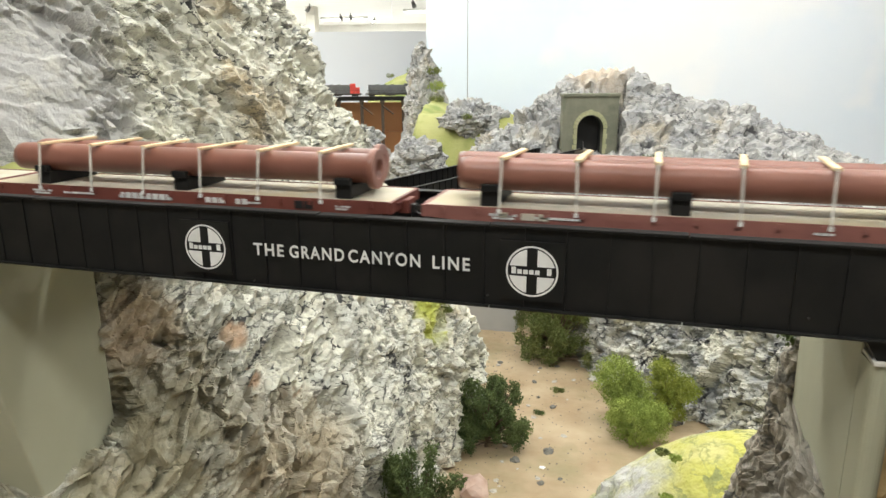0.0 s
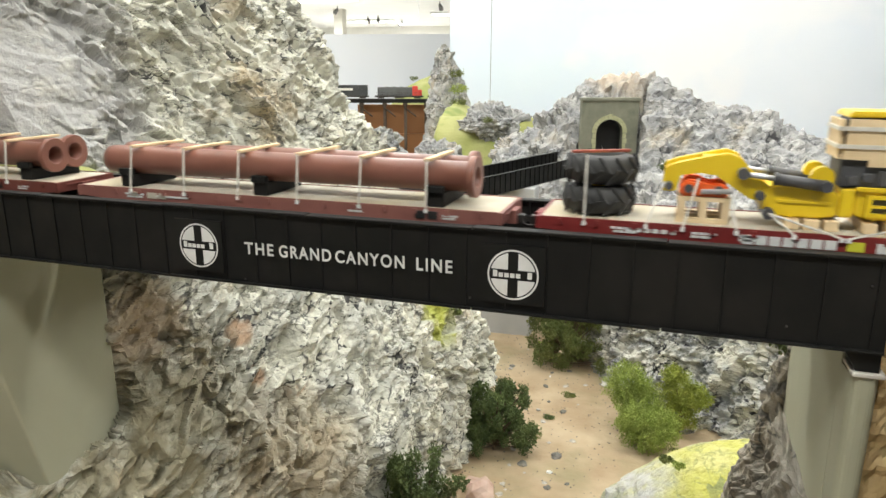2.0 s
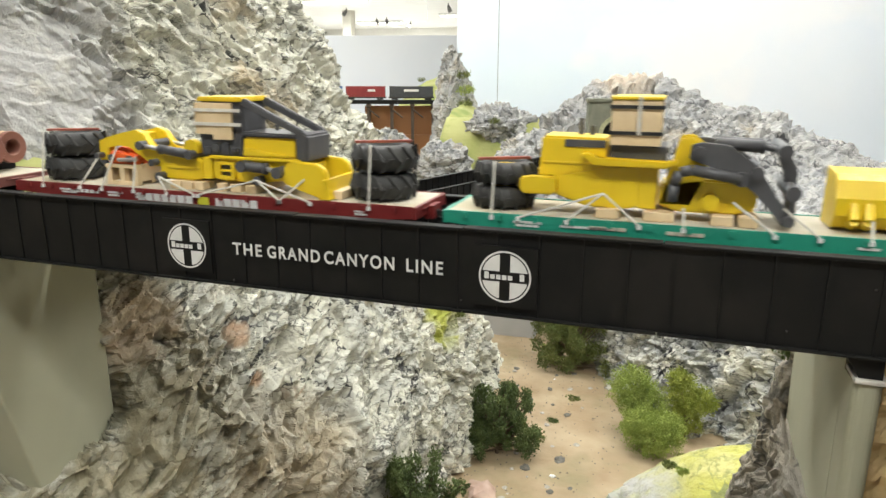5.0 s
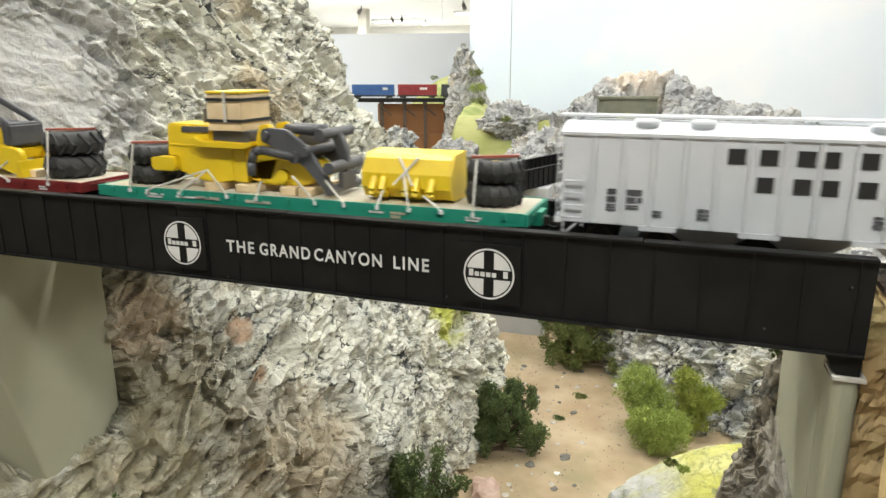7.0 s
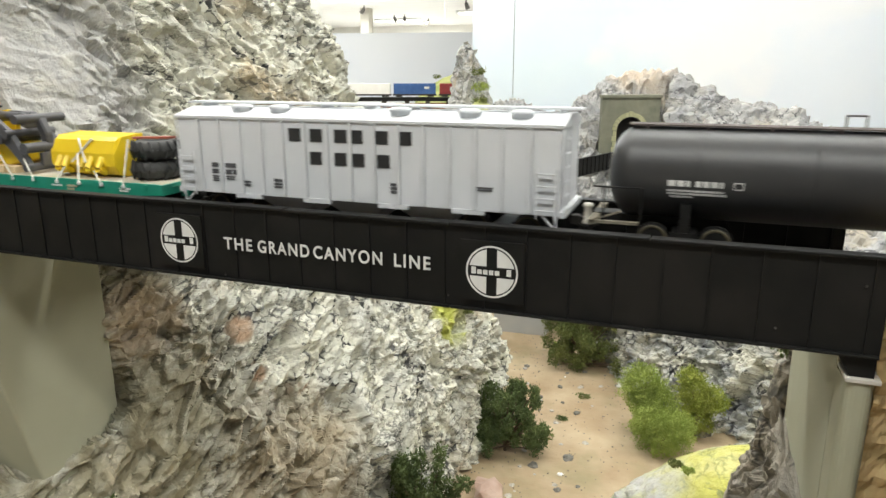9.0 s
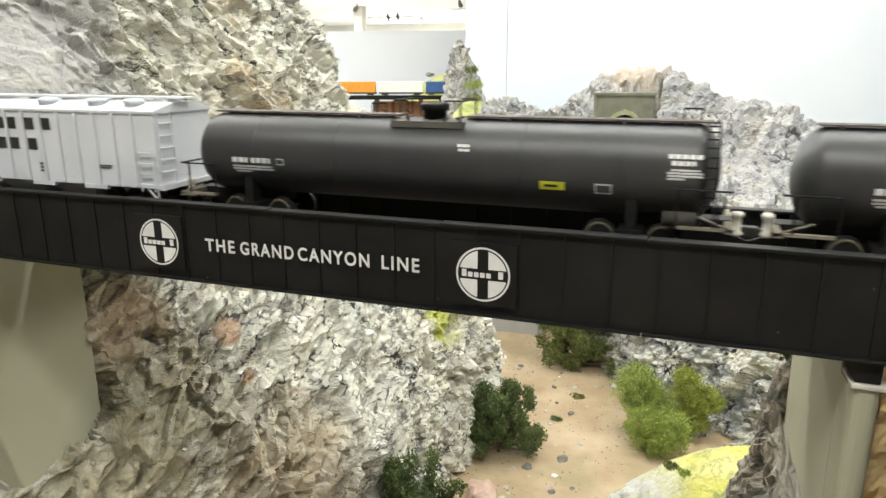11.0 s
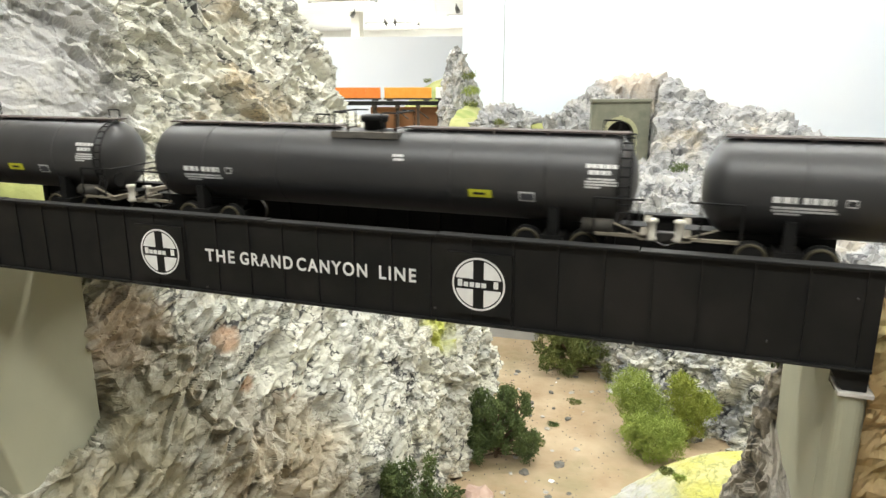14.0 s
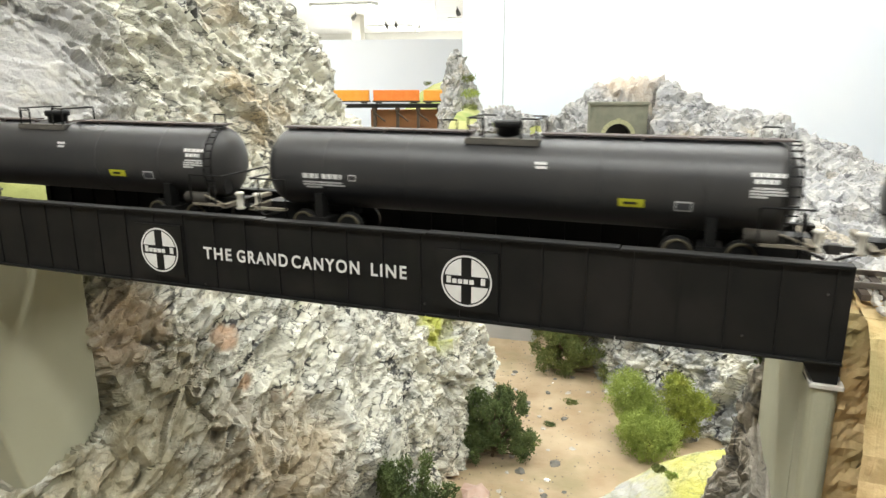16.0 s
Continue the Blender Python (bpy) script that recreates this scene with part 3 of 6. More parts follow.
pier_block("bridge_pier", ((-0.215, -0.006), (-0.1365, -0.006), (-0.1365, 0.083), (-0.215, 0.083)), ((-0.20, 0.076), (-0.1365, 0.076), (-0.1365, 0.083), (-0.20, 0.083)), -0.0306, -0.40, CONC, "smooth grey-green concrete bridge pier", 0.0015)
ep = thing("bridge_pier", "smooth grey-green concrete pier at the bridge's end", "bridge pier", group="bridge piers")
for nm, x0, x1, xb, y0, y1, z1 in (("shaft", 0.2392, 0.2480, 0.2362, 0.0125, 0.083, -0.0306), ("bearing_shaft", 0.2398, 0.2480, 0.2392, 0.0005, 0.0124, -0.0393)):
    bm = bmesh.new()
    a = [bm.verts.new((x, y, z1)) for x, y in ((x0, y0), (x1, y0), (x1, y1), (xb, y1))]
    b = [bm.verts.new((x, y, -0.40)) for x, y in ((x0 + 0.002, y0), (x1 - 0.0006, y0), (x1 - 0.0006, y1), (xb + 0.004, y1))]
    bm.faces.new(a), bm.faces.new(b[::-1])
    for k in range(4):
        bm.faces.new((a[k], b[k], b[(k + 1) % 4], a[(k + 1) % 4]))
    side = [e for e in bm.edges if abs(e.verts[0].co.z - e.verts[1].co.z) > 0.01 and nm == "bearing_shaft" and e.verts[0].co.y < 0.005]
    bmesh.ops.bevel(bm, geom=side, offset=0.003, segments=5, affect="EDGES", profile=0.5)
    part(nm, bm, CONC, ep)
bm = bmesh.new()
box(bm, 0.2394, 0.2490, -0.0004, 0.0122, -0.0390, -0.0374, 0.0004)
part("ledge", bm, BALLAST, ep, "chipped white plaster ledge under the bearing shoe")

# banks that carry the track on
def bank_right(u, v):
    x = 0.2520 + 1.9 * u ** 2.2
    s = v
    y = -0.10 + 0.22 * s
    z = -0.42 + 0.4030 * sstep(0.0, 0.36, s) ** 0.7
    if s > 0.55:
        z -= 0.36 * sstep(0.55, 0.72, s)
    return Vector((x, y + 0.02, z))


sheet("dirt_bank", bank_right, 150, 110, DIRT, "ochre dirt bank at the end of the bridge", "bank", lambda p: -0.0 + 0.0022 * noise.fractal(p * 90, 1.0, 2.0, 3) + 0.004 * noise.noise(p * 25))
sheet("dirt_bank", lambda u, v: Vector((0.2484 + 0.07 * u, 0.0015 + 0.004 * math.sin(9 * v), -0.41 + 0.394 * v)), 50, 200, DIRT, "rough ochre dirt bank against the bridge pier", "bank", lambda p: 0.0028 * noise.fractal(p * 160, 0.8, 2.0, 3))
bm = bmesh.new()
box(bm, 0.2486, 0.32, 0.008, 0.046, -0.40, -0.0165)
solid("bank_core", bm, DIRT, "ochre dirt bank behind the bridge pier", "bank", kind="structure")
rng = random.Random(5)
bm = bmesh.new()
for k in range(1500):
    x = 0.256 + 0.25 * rng.random() ** 1.3
    y, r = rng.uniform(0.0, 0.046), rng.uniform(0.0007, 0.0017)
    z = -0.0138 + rng.uniform(-0.001, 0.001)
    if abs(y - TRACK) < 0.0125:
        z = -0.0135
    m4 = Matrix.Translation((x, y, z)) @ Euler((rng.random() * 6, rng.random() * 6, 0)).to_matrix().to_4x4() @ Matrix.Diagonal((r, r * 0.8, r * 0.6, 1))
    bmesh.ops.create_icosphere(bm, subdivisions=1, radius=1, matrix=m4) if k < 500 else bmesh.ops.create_cone(bm, cap_ends=True, segments=4, radius1=r, radius2=r * 0.4, depth=r * 1.2, matrix=m4 @ Matrix.Diagonal((1 / r, 1 / r, 1 / r, 1)))
ob = solid("ballast", bm, BALLAST, "pale crushed stone ballast beside the track", "ballast", kind="stuff")
bm = bmesh.new()
box(bm, -2.2, -0.216, -0.03, 0.09, -0.40, -0.0160)
solid("bank_left", bm, DIRT, "ochre dirt bank carrying the track", "bank", kind="structure")
bm = bmesh.new()
box(bm, 0.29, 2.2, 0.0, 0.047, -0.40, -0.0150)
solid("track_bed", bm, DIRT, "brown track bed beyond the bridge", "track bed", kind="structure")

# ---- the freight train ----
SPEED = -0.0795
MOVERS = []
PIPE = mat("pipe_brown", (0.21, 0.085, 0.058), (0.25, 0.105, 0.075), 60, 0.38, bump=0.04, bscale=200)
# Dark copy of the pipe brown: the shade inside is put into colour.
BORE_SHADE = mat("pipe_bore_shade", (0.05, 0.02, 0.015), (0.07, 0.03, 0.02), 60, 0.7)
PINE = mat("pine_wood", (0.66, 0.50, 0.29), (0.76, 0.60, 0.37), 90, 0.7, bump=0.1, bscale=200)
STRAP = mat("pale_strap", (0.55, 0.53, 0.47), (0.68, 0.66, 0.6), 200, 0.6)
DECKW = mat("weathered_deck", (0.42, 0.39, 0.31), (0.52, 0.48, 0.39), 70, 0.8, bump=0.15, bscale=250, c3=(0.46, 0.41, 0.28), scale3=30)
OXIDE = mat("oxide_red", (0.13, 0.035, 0.026), (0.17, 0.05, 0.035), 60, 0.5)
ROSE = mat("faded_oxide", (0.20, 0.075, 0.062), (0.25, 0.10, 0.08), 60, 0.55)
MAROON = mat("maroon_paint", (0.15, 0.014, 0.014), (0.19, 0.022, 0.02), 60, 0.45)
TEAL = mat("teal_paint", (0.012, 0.22, 0.145), (0.02, 0.27, 0.18), 60, 0.45)
YELLOW = mat("machine_yellow", (0.72, 0.50, 0.012), (0.78, 0.56, 0.02), 60, 0.35)
GREYP = mat("machine_grey", (0.06, 0.06, 0.065), (0.09, 0.09, 0.095), 60, 0.45)
RUBBER = mat("tyre_rubber", (0.020, 0.020, 0.020), (0.042, 0.041, 0.039), 120, 0.6, bump=0.1, bscale=300)
ORANGE = mat("orange_paint", (0.80, 0.11, 0.015), (0.85, 0.15, 0.03), 60, 0.4)
REDW = mat("red_dunnage", (0.24, 0.055, 0.035), (0.32, 0.08, 0.05), 60, 0.6)
CHROME = mat("cylinder_steel", (0.45, 0.45, 0.46), (0.55, 0.55, 0.56), 60, 0.3, 0.6)
HOPPER = mat("hopper_grey", (0.56, 0.58, 0.60), (0.62, 0.63, 0.65), 30, 0.45, c3=(0.52, 0.54, 0.56), scale3=12)
TANK = mat("tank_black", (0.025, 0.025, 0.026), (0.034, 0.034, 0.034), 25, 0.42, bump=0.02, bscale=300, c3=(0.045, 0.043, 0.04), scale3=18)
DUST = mat("dusty_platform", (0.05, 0.047, 0.04), (0.11, 0.10, 0.085), 90, 0.8, bump=0.1, bscale=300)
RUSTY = mat("weathered_truck", (0.15, 0.13, 0.095), (0.23, 0.20, 0.15), 120, 0.8, bump=0.3, bscale=300)
GRIMY = mat("grimy_truck", (0.028, 0.025, 0.020), (0.05, 0.044, 0.034), 120, 0.75, bump=0.2, bscale=300)
WALKWAY = mat("walkway_oxide", (0.055, 0.040, 0.036), (0.085, 0.065, 0.058), 90, 0.7)
RIM = mat("worn_rim", (0.07, 0.060, 0.036), (0.13, 0.11, 0.065), 120, 0.5, 0.3)
BONE = mat("bone_plastic", (0.52, 0.49, 0.42), (0.60, 0.57, 0.49), 90, 0.6)
INK = mat("black_ink", (0.015, 0.015, 0.015), (0.02, 0.02, 0.02), 60, 0.5)
PLACARD = mat("yellow_placard", (0.55, 0.55, 0.03), (0.6, 0.6, 0.05), 60, 0.5)


def ride(ob, u, y=0.0, z=0.0):
    """Lets a thing travel with the freight train; u is its place along the track at the start."""
    MOVERS.append((ob, u, TRACK + y, RAILZ + z))
    ob.location = (u, TRACK + y, RAILZ + z)
    return ob


def truck_parts(car, x, material=STEEL):
    bm = bmesh.new()
    for s in (-1, 1):
        slab(bm, ((x - 0.0125, 0.0048), (x - 0.010, 0.0062), (x + 0.010, 0.0062), (x + 0.0125, 0.0048), (x + 0.010, 0.0035), (x + 0.005, 0.0040), (x + 0.003, 0.0022), (x - 0.003, 0.0022), (x - 0.005, 0.0040), (x - 0.010, 0.0035)), s * 0.0118, s * 0.0132)
    box(bm, x - 0.0035, x + 0.0035, -0.0115, 0.0115, 0.0035, 0.0060)
    part("truck", bm, material, car, "sideframes and bolster of a wheel truck")
    for dx in (-0.0100, 0.0100):
        bm = bmesh.new()
        lathe(bm, ((-0.0098, 0.0006), (-0.0098, 0.0049), (-0.0080, 0.0049), (-0.0078, 0.0057), (-0.0070, 0.0057), (-0.0070, 0.0012), (0.0070, 0.0012), (0.0070, 0.0057), (0.0078, 0.0057), (0.0080, 0.0049), (0.0098, 0.0049), (0.0098, 0.0006)), "y", 20, (x + dx, 0, 0.0049))
        axle = part("wheelset", bm, STEEL if material is STEEL else BLACK, car)
        for s in (-1, 1):
            bm = bmesh.new()
            lathe(bm, ((s * 0.0096, 0.0040), (s * 0.0100, 0.0041), (s * 0.0100, 0.0049), (s * 0.0096, 0.0050)), "y", 24, (x + dx, 0, 0.0049))
            part("wheel_rim", bm, RIM, axle, "tan worn wheel rim", True)


def coupler(car, x, s):
    bm = bmesh.new()
    box(bm, min(x, x + s * 0.0065), max(x, x + s * 0.0065), -0.0010, 0.0010, 0.0072, 0.0092)
    box(bm, x + s * 0.0075 - 0.0016, x + s * 0.0075 + 0.0016, -0.0018, 0.0018, 0.0064, 0.0098, 0.0004)
    rod(bm, (x, 0.004, 0.006), (x + s * 0.007, 0.003, 0.0035), 0.0006, 8)
    part("coupler", bm, STEEL, car)


def bars(name, car, x, z, rows, material=PRINT, y=-0.0179, label="plain bars in place of small writing"):
    """rows: (offset, width, height) of lines of writing, downwards."""
    bm = bmesh.new()
    zz = z
    for off, w, h in rows:
        xx = x + off
        end = xx + w
        while xx < end - 1e-6:
            b = min(end, xx + h * (1.5 + 1.3 * noise.random()))
            box(bm, xx, b, y - 0.0001, y + 0.0002, zz - h, zz)
            xx = b + h * 0.35
        zz -= h * 1.45
    return tagged(part(name, bm, material, car, label), label, kind="stuff")


def flatcar(u, paint, label, strap_at, marks=()):
    car = ride(thing("flatcar", label, "flat car", group="freight cars"), u)
    L, W = 0.0965, 0.0172
    bm = bmesh.new()
    box(bm, -L, L, -W + 0.0006, W - 0.0006, 0.0120, 0.0130)
    part("deck", bm, DECKW, car, "weathered tan plank deck")
    for s in (-1, 1):
        bm = bmesh.new()
        y0, y1 = sorted((s * W, s * (W - 0.0009)))
        slab(bm, ((-L, 0.0133), (L, 0.0133), (L, 0.0088), (L - 0.02, 0.0074), (-L + 0.02, 0.0074), (-L, 0.0088)), y0, y1)
        for k in range(15):
            x = -L + 0.007 + k * (2 * L - 0.014) / 14
            a, b = sorted((s * (W + 0.0007), s * (W - 0.0001)))
            box(bm, x - 0.0008, x + 0.0008, a, b, 0.0108, 0.0128)
        part("side_sill", bm, paint, car, "painted side sill with stake pockets")
        bm = bmesh.new()
        a, b = sorted((s * L, s * (L + 0.0016)))
        box(bm, a, b, -W, W, 0.0085, 0.0131, 0.0002)
        box(bm, min(s * L, s * (L + 0.004)), max(s * L, s * (L + 0.004)), -0.0045, 0.0045, 0.0066, 0.0118)
        rod(bm, (s * (L + 0.0022), -0.012, 0.0118), (s * (L + 0.0022), -0.004, 0.0118), 0.0003, 6)
        part("end_sill", bm, paint, car)
        truck_parts(car, s * 0.068)
        coupler(car, s * (L + 0.003), s)
    bm = bmesh.new()
    box(bm, -L, L, -0.005, 0.005, 0.0062, 0.0119)
    for k in range(9):
        x = -0.08 + k * 0.02
        box(bm, x - 0.0005, x + 0.0005, -0.0165, 0.0165, 0.0095, 0.0119)
    part("underframe", bm, STEEL, car, "dark centre sill and cross bearers")
    for p, q in strap_at:
        bm = bmesh.new()
        rod(bm, p, q, 0.00042, 6)
        tie = part("tie_down", bm, STRAP, car, "pale tie-down strap")
        bm = bmesh.new()
        box(bm, q[0] - 0.0007, q[0] + 0.0007, q[1] - 0.0004, q[1] + 0.0004, q[2] - 0.0012, q[2] + 0.0002)
        part("strap_hook", bm, WHITE, tie, "white strap hook")
    for x, z, rows, m in marks:
        bars("writing", car, x, z, rows, m, -0.01745)
    return car


def pipes(u, L, mid, cradles, straps):
    for s in (-1, 1):
        p = ride(thing("steel_pipe", "red-brown flanged steel pipe lashed on a flat car", "pipe", group="pipe load"), u + mid + (0.0 if s < 0 else -0.0045), s * 0.0080, 0.0245)
        bm = bmesh.new()
        r, f = 0.0058, 0.0079
        lathe(bm, ((-L, 0.0038), (-L, r), (-L + 0.0030, r + 0.0003), (L - 0.0034, r), (L - 0.0030, f - 0.0003), (L - 0.0027, f), (L - 0.0003, f), (L, f - 0.0003), (L, 0.0042), (L - 0.0004, 0.0038), (L - 0.02, 0.0038)), "x", 48)
        shell = part("pipe_shell", bm, PIPE, p, "", True)
        for e in (-1, 1):
            bm = bmesh.new()
            lathe(bm, ((e * (L - 0.0195), 0.0), (e * (L - 0.019), 0.0037)), "x", 24)
            part("bore_plug", bm, BORE_SHADE, shell, "disc in the pipe, coloured dark for the shade inside")
        for poly in shell.data.polygons:
            poly.use_smooth = abs(poly.normal.x) < 0.5
    for dx in cradles:
        c = ride(thing("pipe_cradle", "black cradle block under the pipes", "cradle", group="pipe load"), u + dx, 0, 0.0131)
        bm = bmesh.new()
        box(bm, -0.0034, 0.0034, -0.0140, 0.0140, 0.0, 0.0054, 0.0003)
        part("block", bm, BLACK, c)
        for y in (-0.0140, 0.0, 0.0140):
            bm = bmesh.new()
            box(bm, -0.0034, 0.0034, y - 0.0014, y + 0.0014, 0.0055, 0.0082, 0.0003)
            part("cheek", bm, BLACK, c)
    for k, dx in enumerate(straps):
        b = ride(thing("dunnage_board", "pale pine board laid across the pipes", "board", group="pipe load"), u + dx, 0, 0.0304)
        bm = bmesh.new()
        box(bm, -0.0012, 0.0012, -0.0150, 0.0150, 0.0, 0.0012, 0.0002)
        bmesh.ops.rotate(bm, verts=bm.verts, cent=(0, -0.015, 0), matrix=Matrix.Rotation(-0.06 + 0.05 * (k % 3 - 1), 3, "Z"))
        part("board", bm, PINE, b)


def pipe_ties(straps):
    return [((dx, -0.0150, 0.0312), (dx + (0.0004 if k % 2 else -0.0003), -0.0177, 0.0126)) for k, dx in enumerate(straps)]


SMALLS = [(-0.0717, 0.0112, ((0, 0.010, 0.0008), (0.001, 0.008, 0.0008)), PRINT), (-0.055, 0.0108, ((0, 0.016, 0.0008),), PRINT), (0.036, 0.0106, ((0, 0.006, 0.0008),), PRINT), (0.075, 0.0110, ((0, 0.006, 0.0007), (0, 0.005, 0.0007)), PRINT)]
TIES_A = (-0.0738, -0.0470, -0.0200, 0.0072, 0.0343, 0.0613)
TIES_B = (-0.0699, -0.0429, -0.0158, 0.0112, 0.0390, 0.0660)
flatcar(-0.222, OXIDE, "brown-red flat car with a tan deck", [])
flatcar(-0.024, OXIDE, "brown-red flat car carrying two long pipes", pipe_ties([x + 0.007 for x in TIES_A]), marks=SMALLS + [(-0.026 + k * 0.0034, 0.0118, ((0, 0.0026, 0.0024),), PRINT) for k in range(8)] + [(0.0166 + k * 0.0032, 0.0116, ((0, 0.0024, 0.0022),), PRINT) for k in range(3)] + [(0.0307 + k * 0.003, 0.0116, ((0, 0.0022, 0.0022),), PRINT) for k in range(2)] + [(0.0573, 0.0121, ((0, 0.0036, 0.003),), INK), (0.0615, 0.0121, ((0, 0.0036, 0.003),), INK)])
pipes(-0.017, 0.0868, -0.0038, (-0.0750, -0.0040, 0.0700), TIES_A)
flatcar(0.184, ROSE, "faded rose-brown flat car carrying two long pipes", pipe_ties([x + 0.002 for x in TIES_B]), marks=SMALLS + [(-0.068, 0.0118, ((0, 0.003, 0.0022),), DECKW), (-0.06, 0.0118, ((0, 0.010, 0.0025),), DECKW), (0.064, 0.0121, ((0, 0.004, 0.003),), INK), (0.069, 0.0121, ((0, 0.004, 0.003),), INK)])
pipes(0.186, 0.0854, -0.0012, (-0.0745, -0.0074, 0.0690), TIES_B)


def make_tyre(r, h, lug_n, chevron, label):
    t = thing("tyre", label, "tyre", group="spare tyres")
    bm = bmesh.new()
    lathe(bm, ((0.0004, r * 0.50), (0.0002, r * 0.62), (0.0008, r * 0.76), (h * 0.16, r * 0.86), (h * 0.5, r * 0.92), (h * 0.84, r * 0.86), (h - 0.0008, r * 0.76), (h - 0.0002, r * 0.62), (h - 0.0004, r * 0.50), (h * 0.5, r * 0.47), (0.0004, r * 0.50)), "z", 40)
    part("casing", bm, RUBBER, t, "", True)
    bm = bmesh.new()
    for k in range(lug_n):
        for side in (0, 1):
            a = 2 * math.pi * (k + 0.5 * side) / lug_n
            da = chevron * (1 if side else -1)
            z0, z1 = (0.04 * h, 0.54 * h) if side == 0 else (0.46 * h, 0.96 * h)
            vs = []
            for z, aa in ((z0, a + da if side == 0 else a), (z1, a if side == 0 else a - da)):
                edge = abs(z / h - 0.5) > 0.3
                for dd in (-0.30 / lug_n * 2.2, 0.30 / lug_n * 2.2):
                    for rr in (r * 0.84, r * (0.90 if edge else 1.0)):
                        vs.append(bm.verts.new((rr * math.cos(aa + dd), rr * math.sin(aa + dd), z)))
            for f in ((0, 1, 3, 2), (4, 6, 7, 5), (0, 4, 5, 1), (2, 3, 7, 6), (1, 5, 7, 3), (0, 2, 6, 4)):
                bm.faces.new([vs[i] for i in f])
    part("tread", bm, RUBBER, t, "deep angled tread lugs")
    bm = bmesh.new()
    lathe(bm, ((h * 0.25, 0.0), (h * 0.25, r * 0.48), (h * 0.8, r * 0.5), (h * 0.8, r * 0.44), (h * 0.45, r * 0.40), (h * 0.45, 0.0)), "z", 28)
    part("rim", bm, YELLOW, t, "yellow wheel rim")
    return t


def tyre_stack(u, r, h, lug_n, chevron, label, first):
    a = first or make_tyre(r, h, lug_n, chevron, label)
    if first:
        a = copy_thing(first, Matrix.Translation((0, 0, 0)))
    ride(a, u, 0.0, 0.0131)
    b = ride(copy_thing(a, Matrix.Translation((0, 0, 0))), u + 0.0004, 0.0004, 0.0131 + h)
    b.rotation_euler = (0, 0, 0.4)
    d = ride(thing("dunnage_board", "red-painted board tied over the tyres", "board", group="tyre load"), u, 0, 0.0132 + 2 * h)
    bm = bmesh.new()
    box(bm, -r * 0.8, r * 0.8, -0.0010, 0.0010, 0, 0.0010, 0.0002)
    bmesh.ops.rotate(bm, verts=bm.verts, cent=(0, 0, 0), matrix=Matrix.Rotation(0.5, 3, "Z"))
    part("board", bm, REDW, d)
    return a


def strap_pair(x, top, y=-0.0135):
    return [((x - 0.0005, y, top), (x, -0.0177, 0.0122))]


LT3 = strap_pair(-0.081, 0.0352) + strap_pair(0.0790, 0.0352) + [((-0.0214, -0.0128, 0.0182), (-0.0136, -0.0177, 0.0124)), ((-0.0214, -0.0128, 0.0182), (0.0001, -0.0177, 0.0124)), ((0.0274, -0.013, 0.019), (0.0021, -0.0177, 0.0124)), ((0.0274, -0.013, 0.019), (0.0403, -0.0177, 0.0124)), ((0.0274, -0.013, 0.019), (0.0541, -0.0177, 0.0124)), ((0.049, -0.0118, 0.0206), (0.0405, -0.0177, 0.0124)), ((-0.0550, -0.0085, 0.0265), (-0.0600, -0.0177, 0.0124)), ((-0.0440, -0.0110, 0.0285), (-0.0480, -0.0177, 0.0124)), ((-0.0340, -0.0110, 0.0260), (-0.0310, -0.0177, 0.0124))]
flatcar(0.3925, MAROON, "maroon flat car carrying a yellow forestry machine and tyres", LT3, marks=SMALLS[:1] + [(-0.066 + k * 0.0028, 0.0112, ((0, 0.002, 0.0014),), PRINT) for k in range(6)] + [(-0.045, 0.0112, ((0, 0.008, 0.0008), (0, 0.006, 0.0008)), PRINT), (-0.030, 0.0112, ((0, 0.006, 0.0008), (0, 0.005, 0.0008)), PRINT)] + [(-0.029 + k * 0.0041, 0.0115, ((0, 0.0033, 0.0031),), PRINT) for k in range(7)] + [(0.0018, 0.0115, ((0, 0.0050, 0.0031),), PLACARD)] + [(0.0102 + k * 0.0041, 0.0115, ((0, 0.0034, 0.0032),), PRINT) for k in range(5)] + [(0.073, 0.0106, ((0, 0.004, 0.0007), (0, 0.005, 0.0007)), PRINT)])
big = tyre_stack(0.3145, 0.0140, 0.0108, 13, 0.34, "large black lugged tyre stacked flat on a flat car", None)
tyre_stack(0.4705, 0.0140, 0.0108, 13, 0.34, "", big)


